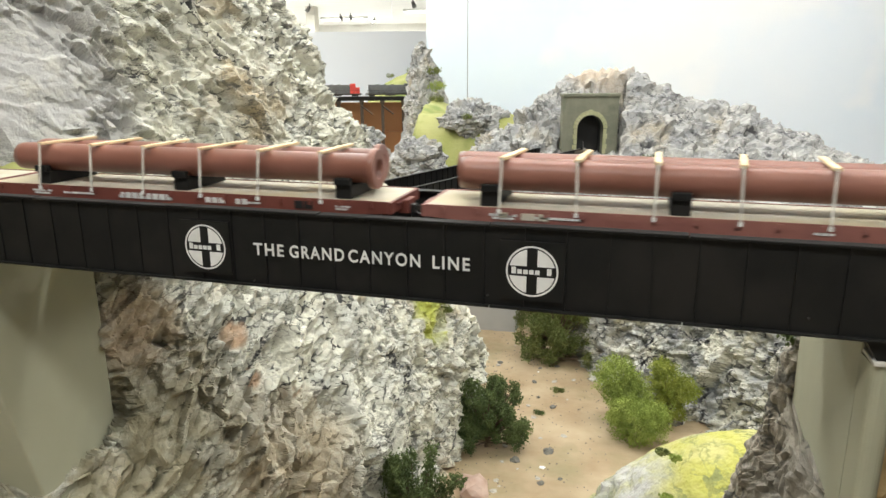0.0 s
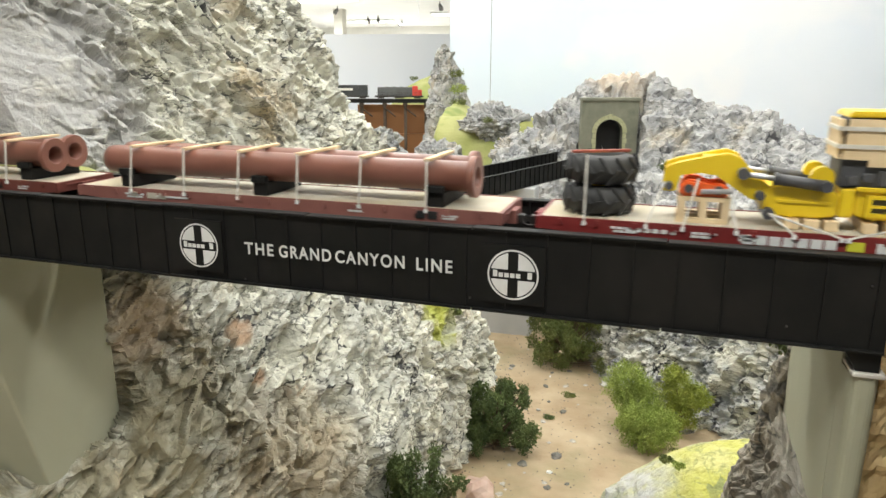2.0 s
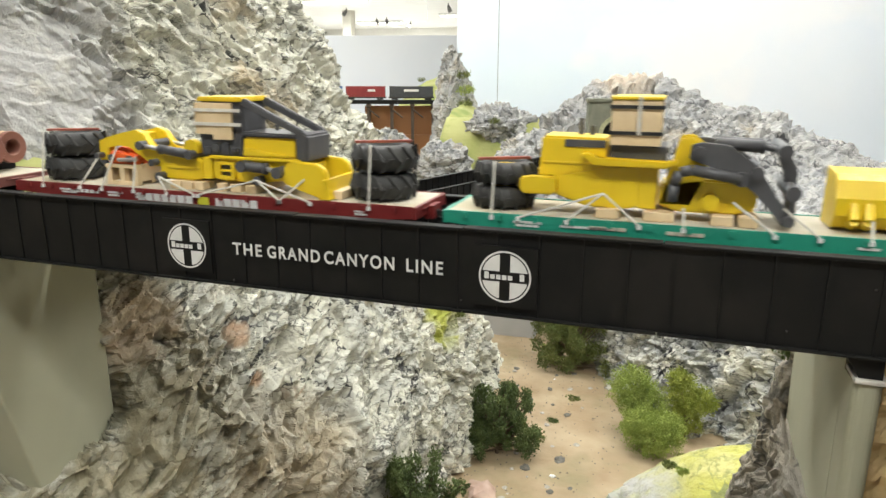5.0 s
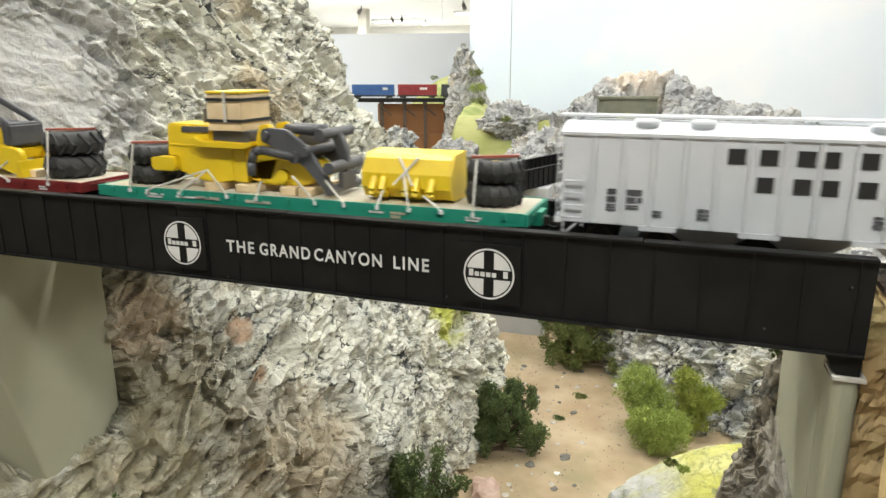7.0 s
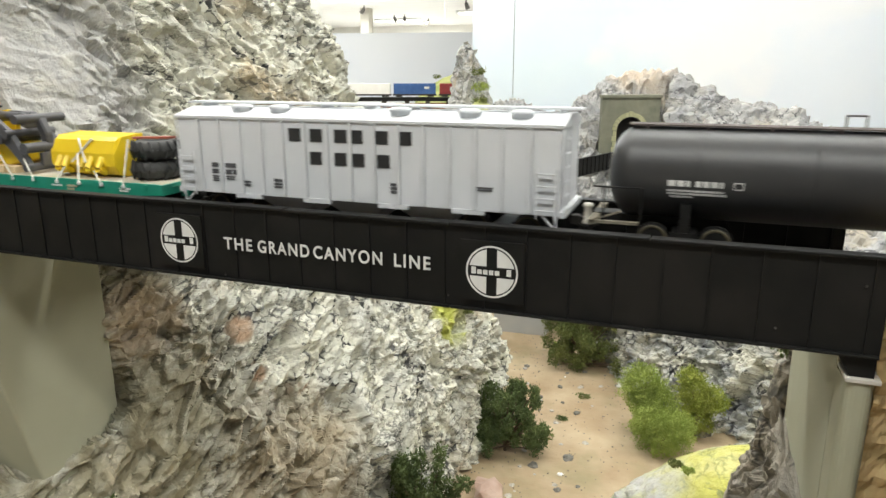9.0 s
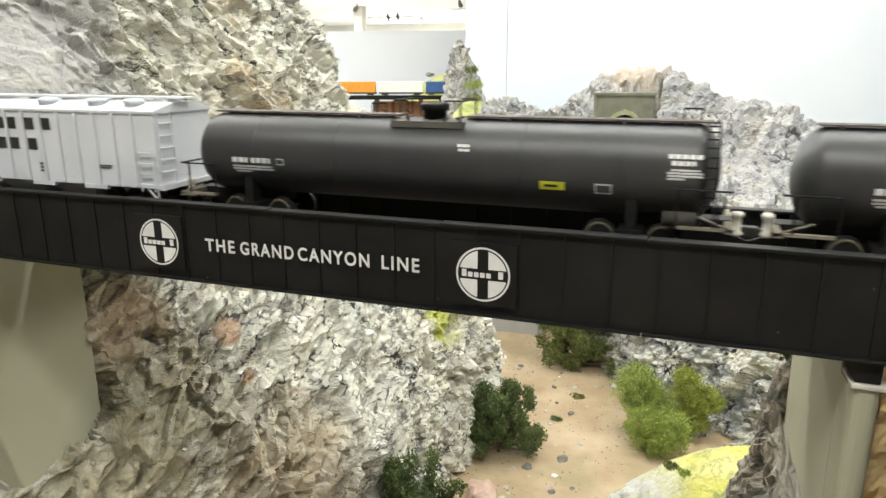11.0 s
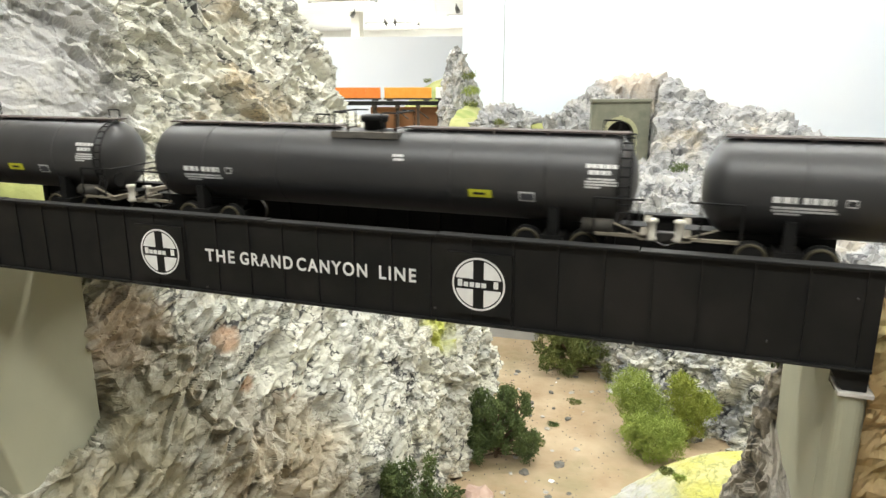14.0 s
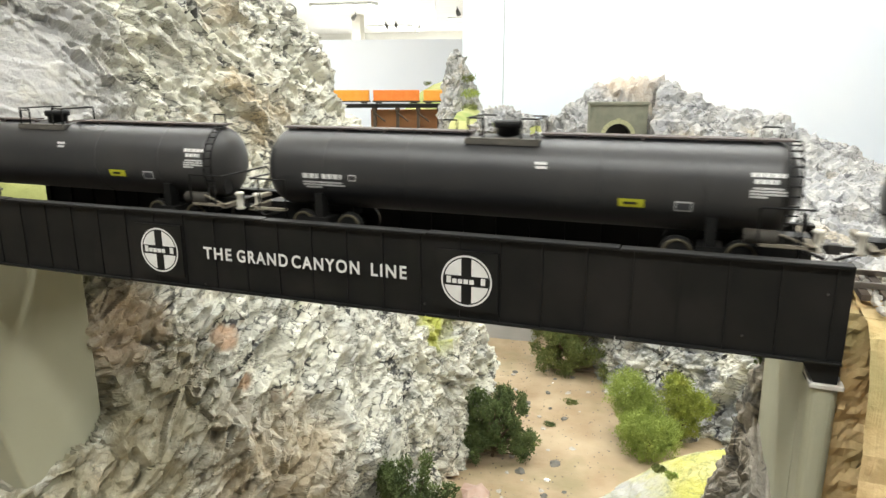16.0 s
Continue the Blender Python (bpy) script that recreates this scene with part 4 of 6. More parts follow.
def skidder(u):
    """Local x from the grapple nose to the rear blade."""
    m = ride(thing("skidder", "yellow forestry skidder without wheels, chained down", "machine"), u, 0.0, 0.0131)

    def P(nm, bm, mt, lb="", sm=False):
        return part(nm, bm, mt, m, lb, sm)

    def shaped(outline, y0, y1, edge):
        bm = slab(bmesh.new(), outline, y0, y1)
        bmesh.ops.bevel(bm, geom=bm.edges[:], offset=edge, segments=2, affect="EDGES")
        return bm

    # arched grapple boom at the nose, two plates with a round knuckle
    for y in (-0.0088, 0.0048):
        P("boom_plate", shaped(((-0.0548, 0.0102), (-0.0542, 0.0186), (-0.0500, 0.0202), (-0.0407, 0.0226), (-0.0340, 0.0240), (-0.0300, 0.0226), (-0.0262, 0.0172), (-0.0205, 0.0136), (-0.0205, 0.0086), (-0.0262, 0.0088), (-0.0330, 0.0134), (-0.0375, 0.0168), (-0.0430, 0.0174), (-0.0492, 0.0162), (-0.0500, 0.0102)), y, y + 0.0038, 0.0004), YELLOW, "curved yellow grapple boom plate")
    P("boom_web", box(bmesh.new(), -0.0420, -0.0345, -0.0050, 0.0048, 0.0182, 0.0222, 0.0005), YELLOW)
    for y, w in ((-0.0092, 0.0034), (0.0050, 0.0034)):
        P("boom_knuckle", rod(bmesh.new(), (-0.0052, y, 0.0172), (-0.0052, y + w, 0.0172), 0.0036, 20), YELLOW, "rounded yellow cylinder bracket")
    for y in (-0.0108, 0.0066):
        bm = rod(bmesh.new(), (-0.0292, y, 0.0176), (-0.0190, y, 0.0164), 0.0009, 12)
        P("cylinder_rod", bm, CHROME, "bright hydraulic rod", True)
        bm = rod(bmesh.new(), (-0.0195, y, 0.0165), (-0.0042, y, 0.0147), 0.0019, 14)
        rod(bm, (-0.0198, y, 0.0165), (-0.0186, y, 0.0164), 0.0022, 14)
        P("boom_cylinder", bm, GREYP, "dark grey hydraulic cylinder", True)
    for x, z, r in ((-0.0525, 0.0125, 0.0013), (-0.0292, 0.0177, 0.0019), (-0.0235, 0.0107, 0.0015), (-0.0042, 0.0147, 0.0019), (-0.0204, 0.0049, 0.0019), (0.0284, 0.0056, 0.0019)):
        P("pivot_pin", rod(bmesh.new(), (x, -0.0128, z), (x, 0.0122, z), r, 16), GREYP, "dark pivot pin")
    # front frame and articulation
    P("front_frame", shaped(((-0.0225, 0.0050), (-0.0222, 0.0128), (-0.0190, 0.0142), (-0.0040, 0.0138), (0.0004, 0.0120), (0.0004, 0.0046), (-0.0050, 0.0036), (-0.0180, 0.0036)), -0.0092, 0.0092, 0.0006), YELLOW)
    P("frame_rib", box(bmesh.new(), -0.0178, -0.0020, -0.0097, -0.0090, 0.0084, 0.0094, 0.0002), YELLOW)
    P("articulation_post", box(bmesh.new(), 0.0006, 0.0048, -0.0096, 0.0096, 0.0046, 0.0140, 0.0006), YELLOW)
    P("rear_frame", shaped(((0.0050, 0.0052), (0.0050, 0.0146), (0.0460, 0.0132), (0.0490, 0.0120), (0.0480, 0.0070), (0.0300, 0.0044), (0.0100, 0.0040)), -0.0090, 0.0090, 0.0006), YELLOW)
    bm = bmesh.new()
    box(bm, 0.0046, 0.0470, -0.0104, -0.0086, 0.0134, 0.0148, 0.0003)
    P("frame_flange", bm, YELLOW)
    # the step frame beside the cab
    bm = bmesh.new()
    for x0, x1, z0, z1 in ((0.0080, 0.0096, 0.0054, 0.0124), (0.0150, 0.0166, 0.0054, 0.0124), (0.0096, 0.0150, 0.0054, 0.0066), (0.0096, 0.0150, 0.0112, 0.0124), (0.0096, 0.0150, 0.0084, 0.0092)):
        box(bm, x0, x1, -0.0108, -0.0092, z0, z1)
    P("step_frame", bm, YELLOW, "yellow boarding step")
    # A thin dark sheet over the yellow frame paints the opening's shade.
    P("step_shade", box(bmesh.new(), 0.0096, 0.0150, -0.0094, -0.0091, 0.0066, 0.0112), GREYP, "dark panel standing for shade in the step opening")
    # engine hood with a sloping crease, dark cowl and rear grille
    P("engine_hood", shaped(((0.0196, 0.0147), (0.0204, 0.0228), (0.0447, 0.0226), (0.0450, 0.0147)), -0.0086, 0.0086, 0.0008), YELLOW)
    P("hood_side", shaped(((0.0205, 0.0150), (0.0215, 0.0186), (0.0440, 0.0152)), -0.0100, -0.0084, 0.0004), YELLOW, "raised yellow side panel")
    P("hood_cowl", shaped(((0.0196, 0.0229), (0.0196, 0.0250), (0.0460, 0.0243), (0.0460, 0.0227)), -0.0092, 0.0092, 0.0006), GREYP, "dark grey hood top")
    P("rear_grille", shaped(((0.0451, 0.0136), (0.0449, 0.0246), (0.0490, 0.0252), (0.0506, 0.0240), (0.0504, 0.0140)), -0.0096, 0.0096, 0.0007), GREYP, "dark grey rear grille housing")
    P("exhaust", rod(bmesh.new(), (0.0300, 0.002, 0.0248), (0.0300, 0.002, 0.0272), 0.0008, 12), GREYP)
    # cab, boarded up
    P("cab", shaped(((-0.0004, 0.0142), (-0.0006, 0.0240), (0.0002, 0.0366), (0.0205, 0.0366), (0.0212, 0.0250), (0.0192, 0.0142)), -0.0084, 0.0084, 0.0007), GREYP, "dark grey cab")
    for k, x in enumerate((0.0016, 0.0062, 0.0108, 0.0152)):
        P("cab_fitting", box(bmesh.new(), x, x + 0.0028, -0.0097, -0.0083, 0.0152 + 0.0012 * (k % 2), 0.0182 + 0.0010 * (k % 3), 0.0003), GREYP, "dark fitting under the cab")
    P("cab_roof", shaped(((-0.0004, 0.0367), (0.0006, 0.0386), (0.0210, 0.0386), (0.0216, 0.0367)), -0.0098, 0.0098, 0.0004), YELLOW)
    bm = slab(bmesh.new(), ((-0.0006, 0.0236), (0.0004, 0.0362), (0.0164, 0.0362), (0.0160, 0.0214), (0.0070, 0.0214), (0.0070, 0.0234)), -0.0100, -0.0086)
    P("window_boarding", bm, PINE, "plywood boarding over the cab windows")
    P("window_boarding", box(bmesh.new(), -0.0020, -0.0008, -0.0090, 0.0090, 0.0236, 0.0360), PINE, "plywood boarding over the cab windows")
    for z in (0.0270, 0.0326):
        bm = bmesh.new()
        box(bm, -0.0024, 0.0208, -0.0105, -0.0100, z, z + 0.0013)
        box(bm, -0.0026, -0.0021, -0.0104, 0.0094, z, z + 0.0013)
        P("boarding_strap", bm, STRAP, "pale strap round the boarding")
    for y in (-0.0092, 0.0066):
        P("arch_bar", shaped(((0.0206, 0.0380), (0.0222, 0.0380), (0.0486, 0.0258), (0.0498, 0.0236), (0.0470, 0.0236), (0.0206, 0.0352)), y, y + 0.0026, 0.0005), GREYP, "sloping dark guard bar")
    # blade arms and blade
    for y in (-0.0122, 0.0090):
        P("blade_arm", shaped(((0.0395, 0.0090), (0.0412, 0.0122), (0.0446, 0.0143), (0.0560, 0.0134), (0.0590, 0.0112), (0.0600, 0.0060), (0.0600, 0.0004), (0.0545, 0.0004), (0.0486, 0.0030), (0.0404, 0.0050)), y, y + 0.0032, 0.0005), YELLOW)
    bm = slab(bmesh.new(), ((0.0575, 0.0002), (0.0588, 0.0040), (0.0590, 0.0078), (0.0606, 0.0078), (0.0612, 0.0040), (0.0628, 0.0004)), -0.0150, 0.0150)
    P("blade", bm, YELLOW)
    for y in (-0.0126, 0.0112):
        bm = rod(bmesh.new(), (0.0226, y, 0.0114), (0.0332, y, 0.0109), 0.0021, 14)
        rod(bm, (0.0322, y, 0.0109), (0.0334, y, 0.0109), 0.0024, 14)
        P("blade_cylinder", bm, GREYP, "dark grey hydraulic cylinder", True)
        P("cylinder_rod", rod(bmesh.new(), (0.0332, y, 0.0109), (0.0386, y, 0.0096), 0.0010, 12), CHROME, "bright hydraulic rod", True)
    for x, z in ((0.0224, 0.0114), (0.0388, 0.0096)):
        P("pivot_pin", rod(bmesh.new(), (x, -0.0150, z), (x, 0.0140, z), 0.0023, 16), GREYP, "dark pivot pin")
    return m


skidder(0.3915)
for k, (dx, w) in enumerate(((-0.0130, 0.005), (-0.0070, 0.005), (-0.0010, 0.004), (0.0100, 0.004), (0.0170, 0.005), (0.0245, 0.005), (0.0640, 0.004))):
    b = ride(thing("timber_block", "pale timber block under the machine", "timber", group="timber blocking"), 0.3915 + dx, 0, 0.0131)
    bm = bmesh.new()
    box(bm, -w / 2, w / 2, -0.0115, 0.0115, 0, 0.0034, 0.0003)
    part("block", bm, PINE, b)
# pallet with the orange attachment
pal = ride(thing("pallet", "small wooden pallet on the flat car deck", "pallet"), 0.3505, -0.003, 0.0131)
for k in range(5):
    bm = bmesh.new()
    box(bm, -0.0085, 0.0085, -0.0085 + k * 0.0038, -0.0058 + k * 0.0038, 0.0076, 0.0090)
    part("board", bm, PINE, pal)
for x in (-0.008, -0.001, 0.0062):
    bm = bmesh.new()
    box(bm, x, x + 0.0024, -0.0085, 0.0094, 0.0016, 0.0076)
    part("stringer", bm, PINE, pal)
for y in (-0.0085, 0.0, 0.0065):
    bm = bmesh.new()
    box(bm, -0.0085, 0.0085, y, y + 0.0025, 0.0, 0.0016)
    part("board", bm, PINE, pal)
org = ride(thing("saw_head", "orange machine attachment strapped on a pallet", "attachment"), 0.3505, -0.003, 0.0221)
for y0, y1, lift in ((-0.0075, -0.0035, 0.0), (-0.0030, 0.0015, 0.0012), (0.0020, 0.0060, 0.0004)):
    bm = slab(bmesh.new(), ((-0.0076, 0.0), (-0.0080, 0.0030), (-0.0060, 0.0058 + lift), (-0.0010, 0.0052 + lift), (0.0012, 0.0036), (0.0050, 0.0050 + lift), (0.0080, 0.0034), (0.0078, 0.0)), y0, y1)
    bmesh.ops.bevel(bm, geom=bm.edges[:], offset=0.0007, segments=2, affect="EDGES")
    part("housing", bm, ORANGE, org)
for x, z in ((-0.0050, 0.0028), (0.0046, 0.0026)):
    part("roller", rod(bmesh.new(), (x, -0.0088, z), (x, 0.0070, z), 0.0015, 14), GREYP, org, "dark feed roller")
part("saw_arm", rod(bmesh.new(), (-0.0010, -0.0085, 0.0020), (0.0090, -0.0088, 0.0026), 0.0009, 10), CHROME, org, "grey steel arm")

LT4 = strap_pair(-0.0796, 0.0312, -0.0125) + strap_pair(0.0777, 0.0312, -0.0115) + [((-0.0416, -0.0125, 0.0218), (-0.0700, -0.0177, 0.0124)), ((-0.0416, -0.0125, 0.0218), (-0.0530, -0.0177, 0.0124)), ((-0.0416, -0.0125, 0.0218), (-0.0288, -0.0177, 0.0124)), ((-0.0152, -0.0125, 0.0183), (-0.0147, -0.0177, 0.0124)), ((-0.0003, -0.0125, 0.0213), (0.0127, -0.0177, 0.0124)), ((0.0148, -0.0125, 0.0202), (0.0255, -0.0177, 0.0124)), ((0.0400, -0.0125, 0.0181), (0.0395, -0.0177, 0.0124)), ((0.0484, -0.0125, 0.0243), (0.0526, -0.0177, 0.0124)), ((0.0566, -0.0125, 0.0166), (0.0655, -0.0177, 0.0124))]
flatcar(0.5990, TEAL, "teal green flat car carrying a yellow loader, bucket and tyres", LT4, marks=SMALLS + [(-0.045, 0.0112, ((0, 0.012, 0.0012),), DECKW), (-0.02, 0.0112, ((0, 0.012, 0.0012),), DECKW), (0.045, 0.0108, ((0, 0.006, 0.001), (0, 0.004, 0.001)), DECKW)])
tyre_stack(0.5195, 0.0125, 0.0086, 16, 0.16, "black lugged tyre stacked flat on a flat car", None)
tyre_stack(0.6800, 0.0115, 0.0087, 16, 0.16, "black lugged tyre at the end of a flat car", None)


def loader(u):
    m = ride(thing("loader", "yellow wheel loader without wheels, cab boxed in plywood", "machine"), u, 0.0, 0.0131)

    def P(nm, bm, mt, lb="", sm=False):
        return part(nm, bm, mt, m, lb, sm)

    def shaped(outline, y0, y1, edge=0.0006):
        bm = slab(bmesh.new(), outline, y0, y1)
        bmesh.ops.bevel(bm, geom=bm.edges[:], offset=edge, segments=2, affect="EDGES")
        return bm

    P("engine_hood", shaped(((-0.0280, 0.0130), (-0.0270, 0.0274), (-0.0045, 0.0270), (-0.0045, 0.0130)), -0.0088, 0.0088, 0.0008), YELLOW)
    P("hood_panel", box(bmesh.new(), -0.0190, -0.0050, -0.0093, -0.0086, 0.0238, 0.0264, 0.0002), GREYP, "dark grey hood panel")
    P("hood_seam", box(bmesh.new(), -0.0262, -0.0060, -0.0091, -0.0086, 0.0178, 0.0186, 0.0001), YELLOW)
    for s in (-1, 1):
        y0, y1 = sorted((s * 0.0130, s * 0.0086))
        P("fender", shaped(((-0.0340, 0.0088), (-0.0338, 0.0128), (-0.0300, 0.0134), (-0.0212, 0.0134), (-0.0206, 0.0088), (-0.0222, 0.0072), (-0.0325, 0.0072)), y0, y1, 0.0005), YELLOW)
    P("rear_frame", shaped(((-0.0225, 0.0072), (-0.0225, 0.0136), (-0.0040, 0.0180), (0.0066, 0.0180), (0.0070, 0.0040), (-0.0010, 0.0026), (-0.0110, 0.0034)), -0.0094, 0.0094), YELLOW)
    P("frame_door", box(bmesh.new(), 0.0066, 0.0128, -0.0090, 0.0090, 0.0036, 0.0176, 0.0004), YELLOW)
    P("cab_step", shaped(((-0.0132, 0.0218), (-0.0100, 0.0222), (-0.0070, 0.0204), (0.0150, 0.0198), (0.0182, 0.0214), (0.0186, 0.0194), (0.0150, 0.0180), (-0.0086, 0.0180)), -0.0132, -0.0084, 0.0004), YELLOW)
    P("cab_base", box(bmesh.new(), -0.0036, 0.0150, -0.0086, 0.0086, 0.0182, 0.0250, 0.0006), GREYP, "dark grey cab base")
    # plywood box round the cab
    bm = bmesh.new()
    box(bm, -0.0036, 0.0126, -0.0105, -0.0095, 0.0251, 0.0400)
    box(bm, -0.0036, 0.0126, 0.0095, 0.0105, 0.0251, 0.0400)
    box(bm, 0.0116, 0.0126, -0.0094, 0.0094, 0.0251, 0.0400)
    box(bm, -0.0036, -0.0026, -0.0094, 0.0094, 0.0251, 0.0400)
    P("plywood_box", bm, PINE, "pale plywood box round the cab")
    P("box_lid", box(bmesh.new(), -0.0040, 0.0131, -0.0110, 0.0110, 0.0401, 0.0412, 0.0003), YELLOW)
    for z in (0.0286, 0.0372):
        bm = bmesh.new()
        box(bm, -0.0041, 0.0131, -0.0111, -0.0106, z, z + 0.0012)
        box(bm, 0.0127, 0.0132, -0.0105, 0.0109, z, z + 0.0012)
        P("box_band", bm, INK, "black band round the plywood box")
    P("box_strap", box(bmesh.new(), 0.0050, 0.0062, -0.0116, -0.0112, 0.0286, 0.0412), STRAP, "upright strap over the plywood box")
    for x, h in ((-0.0150, 0.0330), (-0.0110, 0.0305)):
        P("exhaust", rod(bmesh.new(), (x, 0.002, 0.0268), (x, 0.002, h), 0.0009, 10), GREYP)
    # tower and lift arms
    for y in (-0.0078, 0.0052):
        P("tower", shaped(((0.0130, 0.0050), (0.0180, 0.0230), (0.0190, 0.0276), (0.0235, 0.0282), (0.0285, 0.0240), (0.0280, 0.0150), (0.0240, 0.0050)), y, y + 0.0026, 0.0005), YELLOW)
    for y in (-0.0118, 0.0088):
        P("lift_arm", shaped(((0.0222, 0.0215), (0.0226, 0.0262), (0.0262, 0.0270), (0.0345, 0.0262), (0.0436, 0.0196), (0.0492, 0.0110), (0.0552, 0.0030), (0.0548, 0.0012), (0.0520, 0.0010), (0.0492, 0.0044), (0.0425, 0.0122), (0.0345, 0.0180), (0.0270, 0.0198)), y, y + 0.0030, 0.0004), GREYP, "dark grey lift arm")
    for y in (-0.0040, 0.0020):
        bm = rod(bmesh.new(), (0.0300, y, 0.0262), (0.0450, y, 0.0256), 0.0021, 14)
        rod(bm, (0.0440, y, 0.0256), (0.0452, y, 0.0256), 0.0024, 14)
        P("tilt_cylinder", bm, GREYP, "dark tilt cylinder", True)
        P("cylinder_rod", rod(bmesh.new(), (0.0450, y, 0.0256), (0.0520, y, 0.0240), 0.0010, 10), GREYP, "dark hydraulic rod", True)
    P("tilt_lever", shaped(((0.0480, 0.0262), (0.0520, 0.0266), (0.0560, 0.0180), (0.0560, 0.0080), (0.0530, 0.0080), (0.0525, 0.0170)), -0.0020, 0.0020, 0.0005), GREYP, "dark bucket tilt lever")
    bm = bmesh.new()
    for p, q in zip(((0.0178, 0.0075), (0.0180, 0.0130), (0.0196, 0.0172), (0.0235, 0.0182)), ((0.0180, 0.0130), (0.0196, 0.0172), (0.0235, 0.0182), (0.0385, 0.0158))):
        rod(bm, (p[0], -0.0128, p[1]), (q[0], -0.0128, q[1]), 0.0018, 12)
    P("lift_cylinder", bm, GREYP, "dark bent hydraulic cylinder", True)
    for x, z, r in ((0.0252, 0.0242, 0.0016), (0.0385, 0.0158, 0.0024), (0.0430, 0.0180, 0.0020), (0.0535, 0.0030, 0.0018), (0.0505, 0.0250, 0.0022), (0.0540, 0.0120, 0.0024)):
        P("pivot_pin", rod(bmesh.new(), (x, -0.0136, z), (x, 0.0128, z), r, 16), GREYP, "dark pivot pin")
    P("axle_frame", shaped(((0.0132, 0.0050), (0.0132, 0.0120), (0.0250, 0.0146), (0.0400, 0.0140), (0.0446, 0.0110), (0.0440, 0.0050), (0.0380, 0.0030), (0.0200, 0.0030)), -0.0078, 0.0078, 0.0008), YELLOW)
    P("axle_hub", rod(bmesh.new(), (0.0300, -0.0098, 0.0072), (0.0300, 0.0098, 0.0072), 0.0028, 20), YELLOW, "yellow axle hub")
    P("coupler_frame", box(bmesh.new(), 0.0540, 0.0562, -0.0060, 0.0060, 0.0030, 0.0095, 0.0005), GREYP, "dark quick coupler")
    return m


loader(0.5620)
for dx, w in ((-0.0030, 0.008), (0.0140, 0.010), (0.0340, 0.007), (0.0420, 0.006)):
    b = ride(thing("timber_block", "pale timber block under the loader", "timber", group="timber blocking"), 0.5620 + dx, 0, 0.0131)
    part("block", box(bmesh.new(), -w / 2, w / 2, -0.0125, 0.0125, 0, 0.0032, 0.0003), PINE, b)
bk = ride(thing("loader_bucket", "large yellow loader bucket strapped to the deck", "bucket"), 0.6470, 0, 0.0131)
bm = bmesh.new()
prof = [(-0.0020, 0.0), (-0.0070, 0.0015), (-0.0098, 0.0055), (-0.0098, 0.0110), (-0.0072, 0.0165), (-0.0045, 0.0180), (0.0080, 0.0188), (0.0082, 0.0178), (-0.0040, 0.0168), (-0.0060, 0.0150), (-0.0086, 0.0105), (-0.0086, 0.0060), (-0.0062, 0.0025), (-0.0018, 0.0010), (0.0094, 0.0010), (0.0098, 0.0)]
a = [bm.verts.new((-0.0178, y, z)) for y, z in prof]
b = [bm.verts.new((0.0178, y, z)) for y, z in prof]
bm.faces.new(a), bm.faces.new(b[::-1])
for k in range(len(prof)):
    bm.faces.new((a[k], b[k], b[(k + 1) % len(prof)], a[(k + 1) % len(prof)]))
part("shell", bm, YELLOW, bk)
for x in (-0.0184, 0.0179):
    bm = bmesh.new()
    vs = [bm.verts.new((x + dx, y, z)) for dx in (0, 0.0008) for y, z in ((-0.0070, 0.0013), (-0.0100, 0.0055), (-0.0100, 0.011), (-0.0045, 0.0182), (0.0082, 0.0190), (0.0098, 0.0))]
    bm.faces.new(vs[:6]), bm.faces.new(vs[6:][::-1])
    for k in range(6):
        bm.faces.new((vs[k], vs[6 + k], vs[6 + (k + 1) % 6], vs[(k + 1) % 6]))
    part("side_plate", bm, YELLOW, bk)
for x in (-0.013, -0.009, 0.001, 0.005, 0.011):
    bm = bmesh.new()
    rod(bm, (x, -0.0122, 0.0045), (x, -0.0090, 0.0090), 0.0016, 10)
    rod(bm, (x, -0.0122, 0.0045), (x, -0.0085, 0.0025), 0.0016, 10)
    part("hinge_lug", bm, YELLOW, bk)
bm = bmesh.new()
rod(bm, (-0.003, -0.0080, 0.0172), (0.004, -0.0122, 0.007), 0.0005, 6)
rod(bm, (0.005, -0.0080, 0.0172), (-0.004, -0.0122, 0.007), 0.0005, 6)
part("tie_down", bm, STRAP, bk, "crossed pale tie-down straps")


